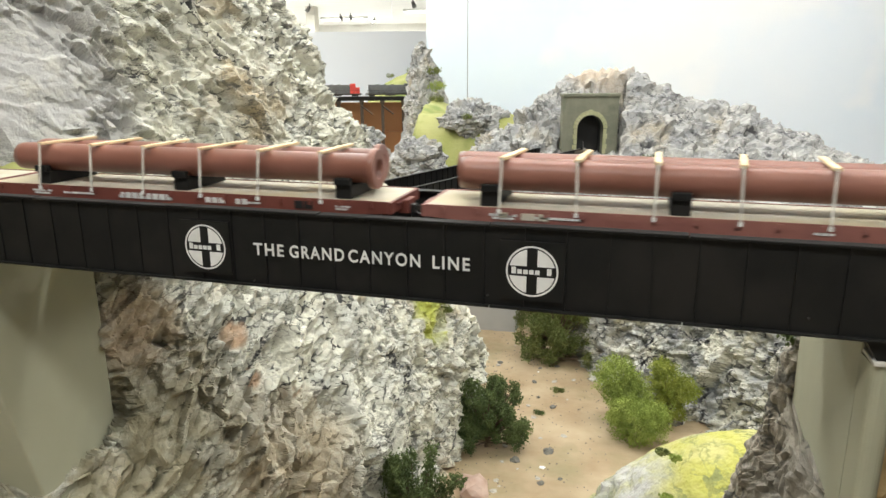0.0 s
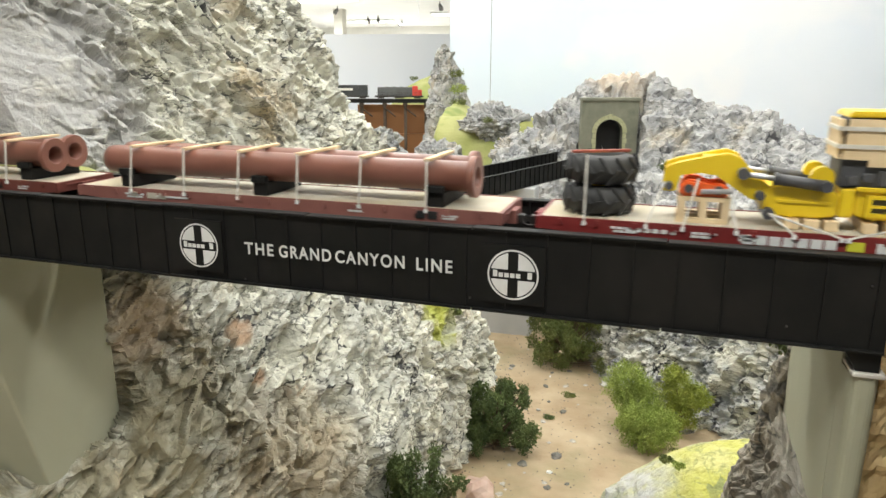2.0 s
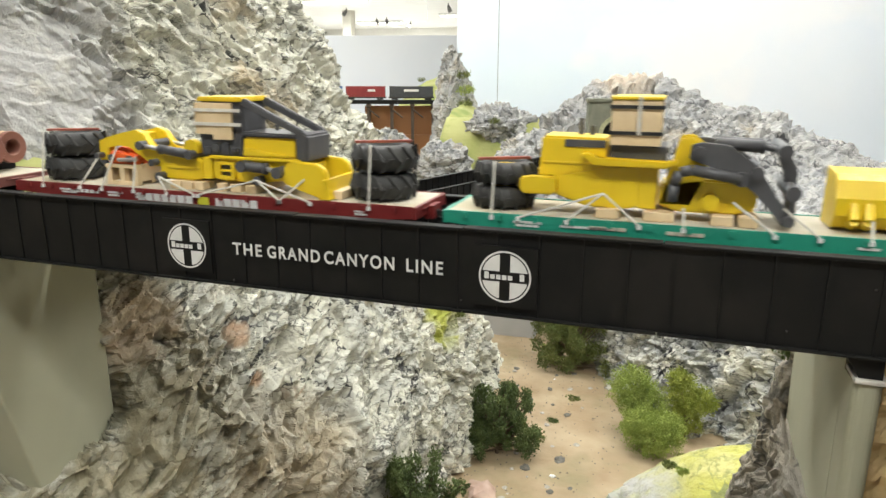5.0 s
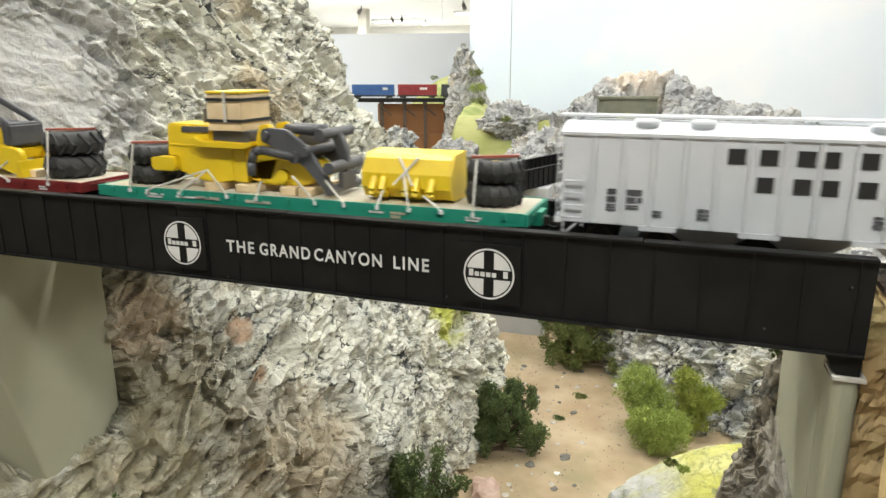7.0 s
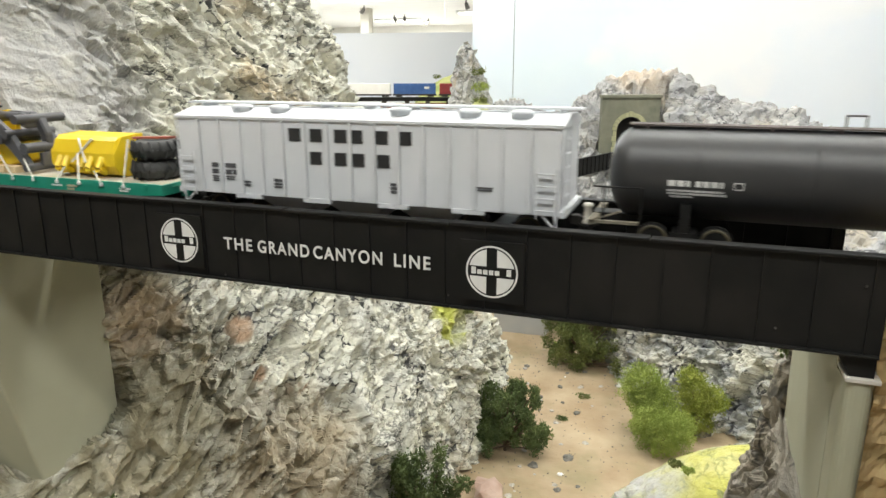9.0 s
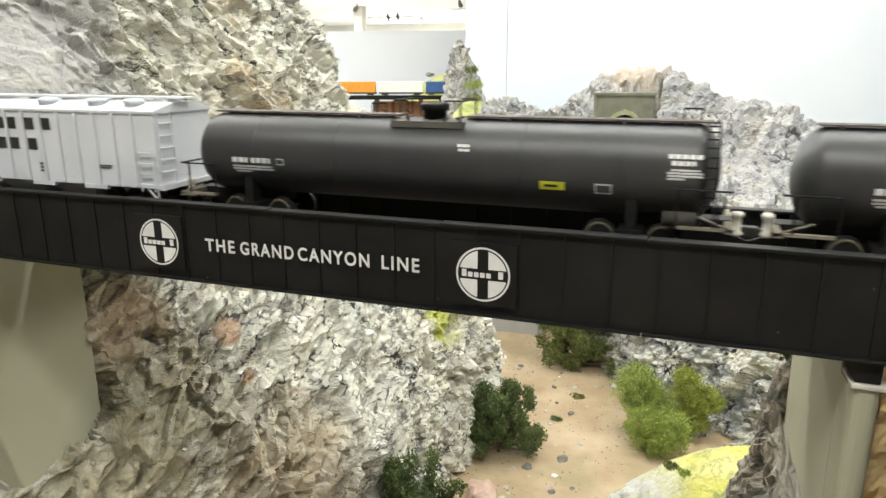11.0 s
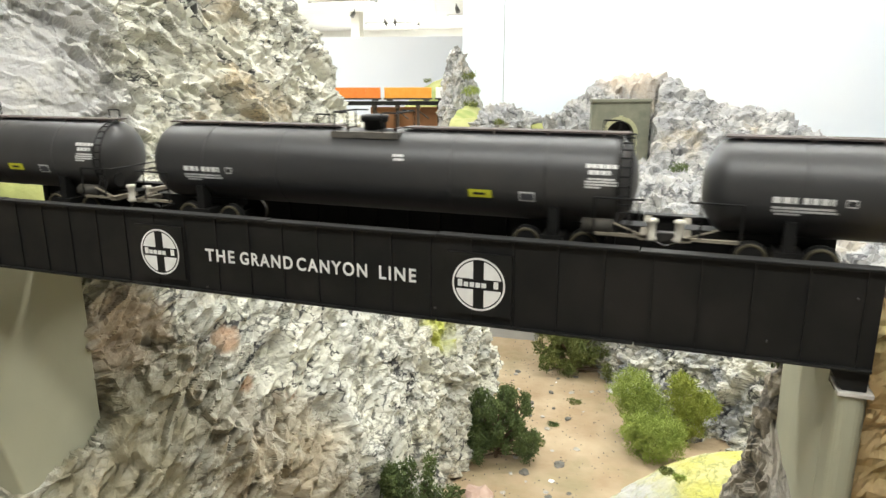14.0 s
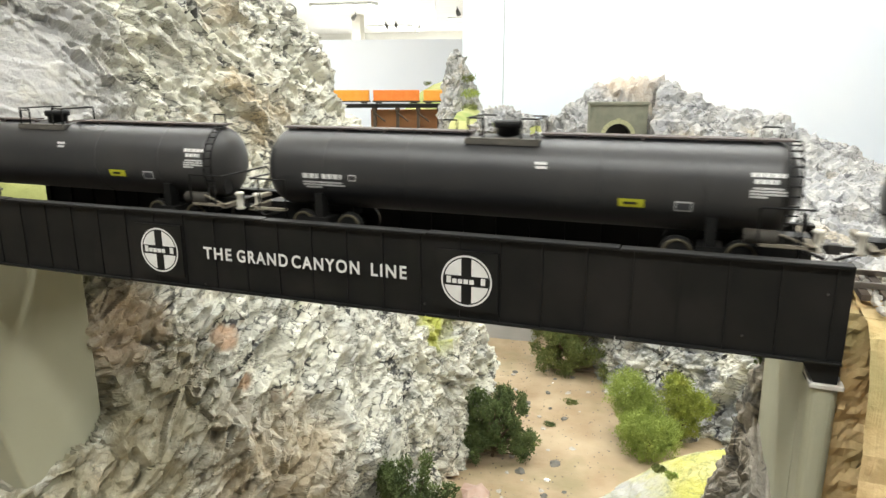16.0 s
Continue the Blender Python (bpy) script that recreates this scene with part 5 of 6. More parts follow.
def hopper_car(u):
    car = ride(thing("covered_hopper", "light grey covered hopper car with black lettering", "hopper car", group="freight cars"), u)
    L, W = 0.0785, 0.0172
    z0, z1, zr = 0.0119, 0.0424, 0.0458
    bm = bmesh.new()
    box(bm, -L, L, -W, W, z0, z1, 0.0003)
    part("body", bm, HOPPER, car)
    bm = bmesh.new()
    prof = [(-W - 0.0006, z1 - 0.0006), (-W - 0.0006, z1 + 0.0004), (-0.006, zr), (0.006, zr), (W + 0.0006, z1 + 0.0004), (W + 0.0006, z1 - 0.0006)]
    a = [bm.verts.new((-L - 0.0008, y, z)) for y, z in prof]
    b = [bm.verts.new((L + 0.0008, y, z)) for y, z in prof]
    bm.faces.new(a), bm.faces.new(b[::-1])
    for k in range(6):
        bm.faces.new((a[k], b[k], b[(k + 1) % 6], a[(k + 1) % 6]))
    part("roof", bm, HOPPER, car)
    rib = mesh_of("rib", box(bmesh.new(), -0.0006, 0.0006, -0.0011, 0.0, z0 + 0.0006, z1 - 0.0008, 0.0002), HOPPER)
    for k in range(15):
        for s in (-1, 1):
            r = new("rib", rib)
            r.parent = car
            r.location = (-L + 0.0105 + k * (2 * L - 0.021) / 14, s * W, 0)
            r.rotation_euler = (0, 0, 0 if s < 0 else math.pi)
    for x in (-0.0520, -0.0345, 0.0170, 0.0440, 0.0630):
        bm = bmesh.new()
        lathe(bm, ((0.0, 0.0036), (0.0014, 0.0036), (0.0015, 0.0041), (0.0024, 0.0040), (0.0029, 0.0030), (0.0030, 0.0)), "z", 24, (x, -0.0098, zr - 0.0016))
        part("roof_hatch", bm, HOPPER, car, "round roof hatch", True)
    bm = bmesh.new()
    for y in (-0.0035, 0.0, 0.0035):
        box(bm, -L - 0.004, L + 0.004, y - 0.0012, y + 0.0012, zr + 0.0012, zr + 0.0019)
    for k in range(9):
        x = -L + 0.003 + k * (2 * L - 0.006) / 8
        box(bm, x - 0.0005, x + 0.0005, -0.0045, 0.0045, zr, zr + 0.0012)
    part("running_board", bm, HOPPER, car, "light grey roof walkway")
    for s in (-1, 1):
        for lad in (-1, 1):
            bm = bmesh.new()
            x = lad * (L - 0.0045)
            for k in range(4):
                z = z0 + 0.002 + k * 0.0042
                rod(bm, (x - 0.0032, s * (W + 0.0016), z), (x + 0.0032, s * (W + 0.0016), z), 0.00035, 6)
            for dx in (-0.0032, 0.0032):
                rod(bm, (x + dx, s * (W + 0.0014), z0 - 0.001), (x + dx, s * (W + 0.0014), z0 + 0.0165), 0.0003, 6)
            tagged(part("ladder", bm, HOPPER, car, "light grey side ladder"), kind="stuff")
        bm = bmesh.new()
        x = s * (L + 0.0014)
        for k in range(6):
            z = z0 + 0.002 + k * 0.0048
            rod(bm, (x, -0.0165, z), (x, -0.0085, z), 0.0004, 6)
        rod(bm, (x, -0.0165, z0), (x, -0.0165, z1), 0.0003, 6), rod(bm, (x, -0.0085, z0), (x, -0.0085, z1), 0.0003, 6)
        part("end_ladder", bm, HOPPER, car)
        truck_parts(car, s * 0.056)
        coupler(car, s * (L + 0.0015), s)
        bm = bmesh.new()
        box(bm, min(s * L, s * (L + 0.002)), max(s * L, s * (L + 0.002)), -W, W, 0.0115, 0.0135)
        rod(bm, (s * (L - 0.001), -W, 0.012), (s * (L - 0.001), -W, 0.0070), 0.0004, 6)
        rod(bm, (s * (L - 0.006), -W, 0.012), (s * (L - 0.001), -W, 0.0070), 0.0004, 6)
        part("end_sill", bm, HOPPER, car)
    for x in (-0.030, 0.0, 0.030):
        bm = bmesh.new()
        a = [bm.verts.new((x + dx, dy, z0)) for dx, dy in ((-0.014, -0.016), (0.014, -0.016), (0.014, 0.016), (-0.014, 0.016))]
        b = [bm.verts.new((x + dx, dy, 0.0030)) for dx, dy in ((-0.004, -0.008), (0.004, -0.008), (0.004, 0.008), (-0.004, 0.008))]
        bm.faces.new(a), bm.faces.new(b[::-1])
        for k in range(4):
            bm.faces.new((a[k], b[k], b[(k + 1) % 4], a[(k + 1) % 4]))
        part("hopper_bay", bm, HOPPER, car, "sloping discharge bay")
    bm = bmesh.new()
    for x in (-0.046, -0.015, 0.017, 0.046):
        box(bm, x - 0.006, x + 0.006, -W - 0.0007, -W + 0.001, z0 - 0.0012, z0 + 0.0005)
    part("jacking_pad", bm, HOPPER, car)
    yy = -W - 0.00025
    for k, x in enumerate((-0.0264, -0.0171, -0.0067, -0.0002, 0.0101, 0.0193)):
        part("letter_bar", box(bmesh.new(), x, x + 0.0052, yy, yy + 0.0002, 0.0341, 0.0390), INK, car, "plain black bar in place of a name's letter")
    for k, x in enumerate((-0.0174, -0.0069, 0.0006, 0.0108)):
        part("letter_bar", box(bmesh.new(), x, x + 0.0050, yy, yy + 0.0002, 0.0255, 0.0304), INK, car, "plain black bar in place of a name's letter")
    for x, z, rows in ((-0.0630, 0.0243, ((0, 0.003, 0.0018), (0, 0.003, 0.0018), (0, 0.003, 0.0006), (0, 0.003, 0.0006), (0, 0.003, 0.0006))), (-0.0565, 0.0243, ((0, 0.005, 0.0018), (0, 0.005, 0.0018), (0, 0.004, 0.0006), (0, 0.004, 0.0006))), (-0.048, 0.0177, ((0, 0.003, 0.0009), (0, 0.003, 0.0009))), (-0.034, 0.0192, ((0, 0.0035, 0.0012), (0, 0.0035, 0.0008), (0, 0.0035, 0.0008))), (0.016, 0.0202, ((0, 0.0035, 0.001), (0, 0.0035, 0.001), (0, 0.0035, 0.001))), (0.049, 0.0207, ((0, 0.006, 0.0006), (0, 0.006, 0.0006)))):
        bars("writing", car, x, z, rows, GREYP, yy)
    return car


hopper_car(0.7870)


def tank_car():
    car = thing("tank_car", "black tank car with white stencils and a top walkway", "tank car", group="tank cars")
    L, R, zc = 0.0978, 0.0153, 0.0267
    bm = bmesh.new()
    prof = [(-L + 0.0085 * (1 - math.cos(math.pi / 2 * k / 10)), R * math.sin(math.pi / 2 * k / 10)) for k in range(11)]
    body = [(x, R * 1.0) for x in (-0.055, -0.0548, 0.0, 0.0548, 0.055)]
    lathe(bm, prof + body + [(-x, r) for x, r in prof[::-1]], "x", 64, (0, 0, zc))
    part("tank", bm, TANK, car, "satin black tank shell", True)
    for x in (-0.0685, -0.035, 0.035, 0.0685):
        bm = bmesh.new()
        lathe(bm, ((x - 0.0003, R - 0.0002), (x - 0.0003, R + 0.00012), (x + 0.0003, R + 0.00012), (x + 0.0003, R - 0.0002)), "x", 64, (0, 0, zc))
        part("weld_band", bm, TANK, car, "", True)
    top = zc + R
    bm = bmesh.new()
    box(bm, -L + 0.006, -0.0130, -0.0040, 0.0040, top + 0.0004, top + 0.0010)
    box(bm, 0.0130, L - 0.004, -0.0040, 0.0040, top + 0.0004, top + 0.0010)
    for k in range(10):
        x = -L + 0.012 + k * (2 * L - 0.024) / 9
        box(bm, x - 0.0004, x + 0.0004, -0.0040, 0.0040, top - 0.0008, top + 0.0004)
    part("walkway", bm, WALKWAY, car, "black top walkway")
    bm = bmesh.new()
    box(bm, -0.0135, 0.0135, -0.0098, 0.0098, top - 0.0016, top - 0.0008)
    for x in (-0.013, 0.013):
        box(bm, x - 0.0004, x + 0.0004, -0.0098, 0.0098, top - 0.0030, top - 0.0016)
    box(bm, -0.0135, 0.0135, -0.0100, -0.0094, top - 0.0030, top - 0.0016)
    part("platform", bm, DUST, car, "grimy dusty black dome platform")
    bm = bmesh.new()
    lathe(bm, ((-0.004, 0.0042), (0.0025, 0.0042), (0.0025, 0.0052), (0.0046, 0.0054), (0.0050, 0.0048), (0.0052, 0.0)), "z", 28, (0.0, 0, top))
    part("manway", bm, BLACK, car, "", True)
    for x in (-0.0125, 0.0125):
        bm = bmesh.new()
        for y in (-0.0090, 0.0090):
            rod(bm, (x, y, top - 0.001), (x, y, top + 0.0062), 0.00035, 6)
        rod(bm, (x, -0.0090, top + 0.0062), (x, 0.0090, top + 0.0062), 0.00035, 6)
        x2 = x * 0.55
        rod(bm, (x2, 0.0090, top + 0.0062), (x, 0.0090, top + 0.0062), 0.0003, 6)
        rod(bm, (x2, -0.0090, top + 0.0062), (x, -0.0090, top + 0.0062), 0.0003, 6)
        rod(bm, (x2, -0.0090, top + 0.0062), (x2, -0.0090, top - 0.001), 0.0003, 6)
        part("handrail", bm, BLACK, car)
    for x in (-0.0235, L - 0.010):
        bm = bmesh.new()
        for dx in (-0.0028, 0.0028):
            rod(bm, (x + dx, 0.003, top), (x + dx, 0.003, top + 0.0045), 0.0003, 6)
        rod(bm, (x - 0.0028, 0.003, top + 0.0045), (x + 0.0028, 0.003, top + 0.0045), 0.0003, 6)
        part("grab_rail", bm, BLACK, car)
    # ladder round the end
    bm = bmesh.new()
    xe = L - 0.0035
    prev = None
    for k in range(11):
        a = math.radians(12 + k * 11)
        p = Vector((xe, -math.sin(a) * (R + 0.0010), zc + math.cos(a) * (R + 0.0010)))
        for dx in (-0.0018, 0.0018):
            if prev is not None:
                rod(bm, prev + Vector((dx, 0, 0)), p + Vector((dx, 0, 0)), 0.00035, 6)
        rod(bm, p + Vector((-0.0018, 0, 0)), p + Vector((0.0018, 0, 0)), 0.0003, 6)
        prev = p
    rod(bm, prev + Vector((0.0018, 0, 0)), (xe + 0.0018, -0.0162, 0.0117), 0.00035, 6)
    rod(bm, prev + Vector((-0.0018, 0, 0)), (xe - 0.0018, -0.0162, 0.0117), 0.00035, 6)
    tagged(part("ladder", bm, BLACK, car, "curved end ladder"), kind="stuff")
    for s in (-1, 1):
        bm = bmesh.new()
        box(bm, min(s * 0.062, s * (L + 0.0045)), max(s * 0.062, s * (L + 0.0045)), -0.0040, 0.0040, 0.0080, 0.0120)
        box(bm, s * 0.0715 - 0.004, s * 0.0715 + 0.004, -0.0150, 0.0150, 0.0064, 0.0090)
        for y in (-0.012, 0.012):
            box(bm, s * 0.0715 - 0.0016, s * 0.0715 + 0.0016, y - 0.0025, y + 0.0025, 0.0085, 0.0185)
        part("stub_sill", bm, BLACK, car)
        bm = bmesh.new()
        box(bm, min(s * (L - 0.012), s * (L + 0.0045)), max(s * (L - 0.012), s * (L + 0.0045)), -0.0165, -0.0145, 0.0108, 0.0117)
        box(bm, min(s * (L + 0.002), s * (L + 0.0045)), max(s * (L + 0.002), s * (L + 0.0045)), -0.0165, 0.0165, 0.0102, 0.0118)
        rod(bm, (s * (L + 0.003), -0.016, 0.0117), (s * (L - 0.006), -0.016, 0.0150), 0.0004, 6)
        part("end_platform", bm, RUSTY, car, "dusty tan end sill and step")
        bm = bmesh.new()
        for xx in (L - 0.0125, L - 0.0005):
            rod(bm, (s * xx, -0.0165, 0.0116), (s * xx, -0.0165, 0.0232), 0.00035, 6)
        rod(bm, (s * (L - 0.0125), -0.0165, 0.0232), (s * (L + 0.003), -0.0165, 0.0232), 0.00035, 6)
        rod(bm, (s * (L + 0.003), -0.0165, 0.0232), (s * (L + 0.003), 0.0165, 0.0232), 0.00035, 6)
        part("side_rail", bm, BLACK, car)
        bm = lathe(bmesh.new(), ((0.0085, 0.0016), (0.0092, 0.0020), (0.0100, 0.0013), (0.0142, 0.0013), (0.0150, 0.0020), (0.0158, 0.0016)), "z", 16, (s * (L + 0.0056), -0.0085, 0.0))
        part("coupler_post", bm, BONE, car, "pale cast post beside the coupler", True)
        truck_parts(car, s * 0.0715, GRIMY)
        coupler(car, s * (L + 0.0035), s)
    bm = bmesh.new()
    lathe(bm, ((-0.005, 0.0), (-0.005, 0.0024), (0.005, 0.0024), (0.005, 0.0)), "x", 18, (L - 0.0115, -0.0138, 0.0134))
    part("brake_reservoir", bm, GRIMY, car, "dusty brake air reservoir", True)
    bm = bmesh.new()
    rod(bm, (L + 0.001, -0.010, 0.018), (L + 0.0016, -0.010, 0.018), 0.0030, 16)
    part("brake_wheel", bm, BLACK, car)

    def on_shell(nm, x, ang, w, h, m, lift=0.00014, label=""):
        bm = bmesh.new()
        n = 4
        grid = []
        for i in range(2):
            for k in range(n + 1):
                a = math.radians(ang) + (k / n - 0.5) * h / R
                grid.append(bm.verts.new((x + i * w, -math.cos(a) * (R + lift), zc + math.sin(a) * (R + lift))))
        for k in range(n):
            bm.faces.new((grid[k], grid[k + 1], grid[n + 2 + k], grid[n + 1 + k]))
        part(nm, bm, m, car, label, True)

    def text_rows(x, ang, rows):
        a = ang
        for off, w, h in rows:
            xx = x + off
            while xx < x + off + w - 1e-6:
                ww = min(h * (0.9 + 0.5 * noise.random()), x + off + w - xx)
                on_shell("stencil_bar", xx, a, ww, h, PRINT, 0.00014, "plain white bar in place of stencilled writing")
                xx += ww + h * 0.28
            a -= math.degrees(h * 1.5 / R)

    text_rows(-0.0776, -5, ((0, 0.0068, 0.0019),))
    text_rows(-0.0692, -5, ((0, 0.0084, 0.0019),))
    on_shell("stencil_box", -0.0579, -5.5, 0.0030, 0.0024, PRINT, 0.00013, "small white stencilled frame")
    on_shell("stencil_field", -0.0576, -5.5, 0.0024, 0.0017, INK, 0.0002)
    text_rows(-0.0776, -14, ((0, 0.017, 0.0007), (0.0, 0.018, 0.0007), (0.001, 0.007, 0.0007)))
    text_rows(0.0130, 27, ((0, 0.0045, 0.0010), (0.0006, 0.0038, 0.0009)))
    text_rows(0.0818, 24, ((0, 0.010, 0.0014), (0.001, 0.007, 0.0014), (0.001, 0.0085, 0.0006), (0, 0.0105, 0.0006), (0, 0.0105, 0.0006), (0.0, 0.005, 0.0006)))
    on_shell("placard", 0.0418, -18, 0.0084, 0.0030, PLACARD, 0.00014, "yellow warning placard")
    on_shell("placard_bar", 0.0435, -18, 0.0044, 0.0009, INK, 0.0002, "dark bar in place of small writing")
    on_shell("data_plate", 0.0598, -19, 0.0054, 0.0036, PRINT, 0.00014, "white data plate")
    on_shell("data_field", 0.0602, -19, 0.0046, 0.0026, GREYP, 0.0002)
    return car


first_tank = ride(tank_car(), 0.9774)
for u in (1.1929, 1.4084, 1.6275):
    ride(copy_thing(first_tank, Matrix.Translation((u, TRACK, RAILZ))), u)

# ---- tunnel portal ----
PORTAL = mat("portal_stone", (0.15, 0.155, 0.115), (0.21, 0.21, 0.155), 30, 0.85, bump=0.3, bscale=120, c3=(0.10, 0.11, 0.08), scale3=14)
VOUSS = mat("portal_ring_stone", (0.30, 0.31, 0.17), (0.40, 0.39, 0.24), 60, 0.85, bump=0.2, bscale=200)
# Near-black colour stands for the tunnel's darkness; the bore is only shallow.
TUNNEL_SHADE = mat("tunnel_shade", (0.02, 0.02, 0.02), (0.03, 0.03, 0.03), 30, 0.9)
portal = thing("tunnel_portal", "mossy grey-green stone tunnel portal in the hillside", "tunnel portal", (0.061, 1.207, -0.125))
portal.rotation_euler = (0, 0, math.radians(21.4))
HW, TOP, RO, SP = 0.0575, 0.115, 0.027, 0.052
bm = bmesh.new()
arch = [(RO * math.cos(math.pi * k / 16), SP + RO * math.sin(math.pi * k / 16)) for k in range(17)]
outline = [(HW, 0.0), (HW, TOP), (-HW, TOP), (-HW, 0.0), (-RO, 0.0)] + arch[::-1] + [(RO, 0.0)]
slab(bm, outline, 0.0, 0.016)
part("face_wall", bm, PORTAL, portal)
bm = bmesh.new()
box(bm, -HW - 0.002, HW + 0.002, -0.003, 0.018, TOP + 0.0001, TOP + 0.006, 0.0008)
part("coping", bm, PORTAL, portal)
for k in range(13):
    a0, a1 = math.pi * k / 13 + 0.015, math.pi * (k + 1) / 13 - 0.015
    bm = bmesh.new()
    r1 = RO + (0.0105 if k == 6 else 0.0085)
    slab(bm, [(r * math.cos(a), SP + r * math.sin(a)) for r, a in ((RO, a0), (r1, a0), (r1, a1), (RO, a1))], -0.0022, 0.0)
    part("arch_stone", bm, VOUSS, portal)
for s in (-1, 1):
    for k in range(5):
        bm = bmesh.new()
        x0, x1 = sorted((s * RO, s * (RO + (0.0085 if k % 2 else 0.0065))))
        box(bm, x0, x1, -0.0022, 0.0, k * 0.0103 + 0.0005, k * 0.0103 + 0.0098)
        part("jamb_stone", bm, VOUSS, portal)
bm = bmesh.new()
n = len(arch)
va = [bm.verts.new((x, 0.016, z)) for x, z in [(RO, 0.0)] + arch + [(-RO, 0.0)]]
vb = [bm.verts.new((x, 0.034, z)) for x, z in [(RO, 0.0)] + arch + [(-RO, 0.0)]]
for k in range(len(va) - 1):
    bm.faces.new((va[k], vb[k], vb[k + 1], va[k + 1]))
bm.faces.new(vb)
part("bore", bm, TUNNEL_SHADE, portal, "shallow closed bore coloured dark for the tunnel's shade")

# ---- the bridge to the tunnel ----
for k, (p, q) in enumerate((((-0.18, 0.62), (-0.0217, 1.0825)), ((-0.118, 0.60), (0.045, 1.06)))):
    ln = math.hypot(q[0] - p[0], q[1] - p[1])
    g = girder("bridge_girder", 0.0, 1, 0.0, ln, 0.0, -0.030, "black plate girder of the bridge to the tunnel", 0.0145)
    g.location = (p[0], p[1], -0.0995)
    g.rotation_euler = (0, 0, math.atan2(q[1] - p[1], q[0] - p[0]))
bm = bmesh.new()
a = math.atan2(0.4625, 0.1583)
tr2 = track("track", 0.0, 0.62, 0.0, 0.0, "model railway track leading into the tunnel")
tr2.location = (-0.149, 0.61, -0.112)
tr2.rotation_euler = (0, 0, a)
box(bm, 0.0, 0.50, -0.026, 0.026, -0.012, -0.0045)
ob = solid("bridge_floor", bm, BLACK, "black floor of the bridge to the tunnel", "bridge floor", (-0.149, 0.61, -0.112), kind="structure")
ob.rotation_euler = (0, 0, a)
bm = bmesh.new()
box(bm, -0.105, -0.017, 0.834, 0.875, -0.40, -0.130, 0.002)
solid("bridge_pier", bm, GREYPIER, "smooth grey pier of the bridge to the tunnel", "bridge pier", group="bridge piers")
boulder("rock_outcrop", outcrop(-0.332, 0.98, -0.17, 0.040, 0.05, 0.120), ROCK_G, "grey rock column behind the cliff", 70, 1.0)

# ---- the far side: trestle bridge, brown board, grassy knoll and a second train ----
FAR0, FDIR = Vector((-0.8161, 2.5266, 0)), Vector((0.93845, 0.34542, 0))
FYAW = math.degrees(math.atan2(FDIR.y, FDIR.x))
FAR_SPEED = 0.08
FAR_RAIL = -0.0735
FAR_MOVERS = []


def far_pose(s):
    p = FAR0 + FDIR * s
    return pose(p.x, p.y, FAR_RAIL, 0, 0, FYAW)


fb = thing("trestle_bridge", "dark deck bridge on timber bents", "bridge", (FAR0.x, FAR0.y, 0))
fb.rotation_euler = (0, 0, radians(FYAW))
bm = bmesh.new()
box(bm, -0.9, 0.5, -0.026, 0.026, -0.090, -0.0745)
part("deck", bm, BLACK, fb)
for x in (-0.245, -0.15, -0.065, 0.02):
    bm = bmesh.new()
    for y in (-0.02, 0.012):
        box(bm, x - 0.006, x + 0.006, y, y + 0.008, -0.34, -0.090)
    rod(bm, (x, -0.022, -0.11), (x + 0.045, -0.022, -0.145), 0.0035, 6)
    box(bm, x - 0.009, x + 0.009, -0.024, 0.024, -0.102, -0.0901)
    part("bent", bm, TIE, fb, "dark timber bent")
bm = bmesh.new()
box(bm, -0.265, 0.6, 0.040, 0.052, -0.22, -0.100)
box(bm, -0.265, 0.6, 0.034, 0.052, -0.7, -0.2205, 0.001)
ob = solid("fascia_board", bm, FASCIA, "brown painted fascia board of the layout edge", "fascia board", (FAR0.x, FAR0.y, 0), kind="structure")
ob.rotation_euler = (0, 0, radians(FYAW))


def knoll(cx, cy, cz, rx, ry, h):
    def f(u, v):
        x, y = -1 + 2 * u, -1 + 2 * v
        return Vector((cx + rx * x, cy + ry * y, cz + h * max(0.0, 1 - x * x - y * y) ** 0.8 - 0.02))
    return f


sheet("grassy_knoll", knoll(-0.83, 2.98, -0.12, 0.30, 0.25, 0.165), 50, 40, GRASS_FAR, "yellow-green grassy knoll behind the far track", "hill", lambda p: 0.008 * noise.noise(p * 20))
sheet("grassy_bank", knoll(-0.200, 0.098, -0.030, 0.100, 0.044, 0.052), 60, 40, GRASS_FAR, "bright green grassy bank behind the end of the bridge", "hill", lambda p: 0.003 * noise.noise(p * 60))
sheet("grassy_bank", knoll(-0.42, 0.98, -0.25, 0.16, 0.16, 0.14), 50, 40, GRASS_FAR, "green grassy bank beyond the cliff", "hill", lambda p: 0.006 * noise.noise(p * 25))
sheet("grassy_bank", knoll(-1.30, 2.36, -0.25, 0.25, 0.2, 0.145), 50, 40, GRASS_FAR, "green grassy bank at the end of the trestle", "hill", lambda p: 0.006 * noise.noise(p * 25))
LOCO = mat("loco_grey", (0.085, 0.09, 0.095), (0.11, 0.115, 0.12), 40, 0.5)
SCARLET = mat("scarlet_paint", (0.55, 0.05, 0.04), (0.6, 0.07, 0.05), 40, 0.5)
BOXRED = mat("container_red", (0.20, 0.02, 0.025), (0.25, 0.03, 0.03), 40, 0.5)
BOXBLUE = mat("container_blue", (0.025, 0.085, 0.25), (0.04, 0.11, 0.30), 40, 0.5)
BOXBLACK = mat("boxcar_dark", (0.035, 0.04, 0.045), (0.05, 0.055, 0.06), 40, 0.5)
BOXWHITE = mat("container_white", (0.78, 0.78, 0.76), (0.82, 0.82, 0.8), 40, 0.5)
BOXORANGE = mat("reefer_orange", (0.70, 0.19, 0.025), (0.76, 0.23, 0.04), 40, 0.5)
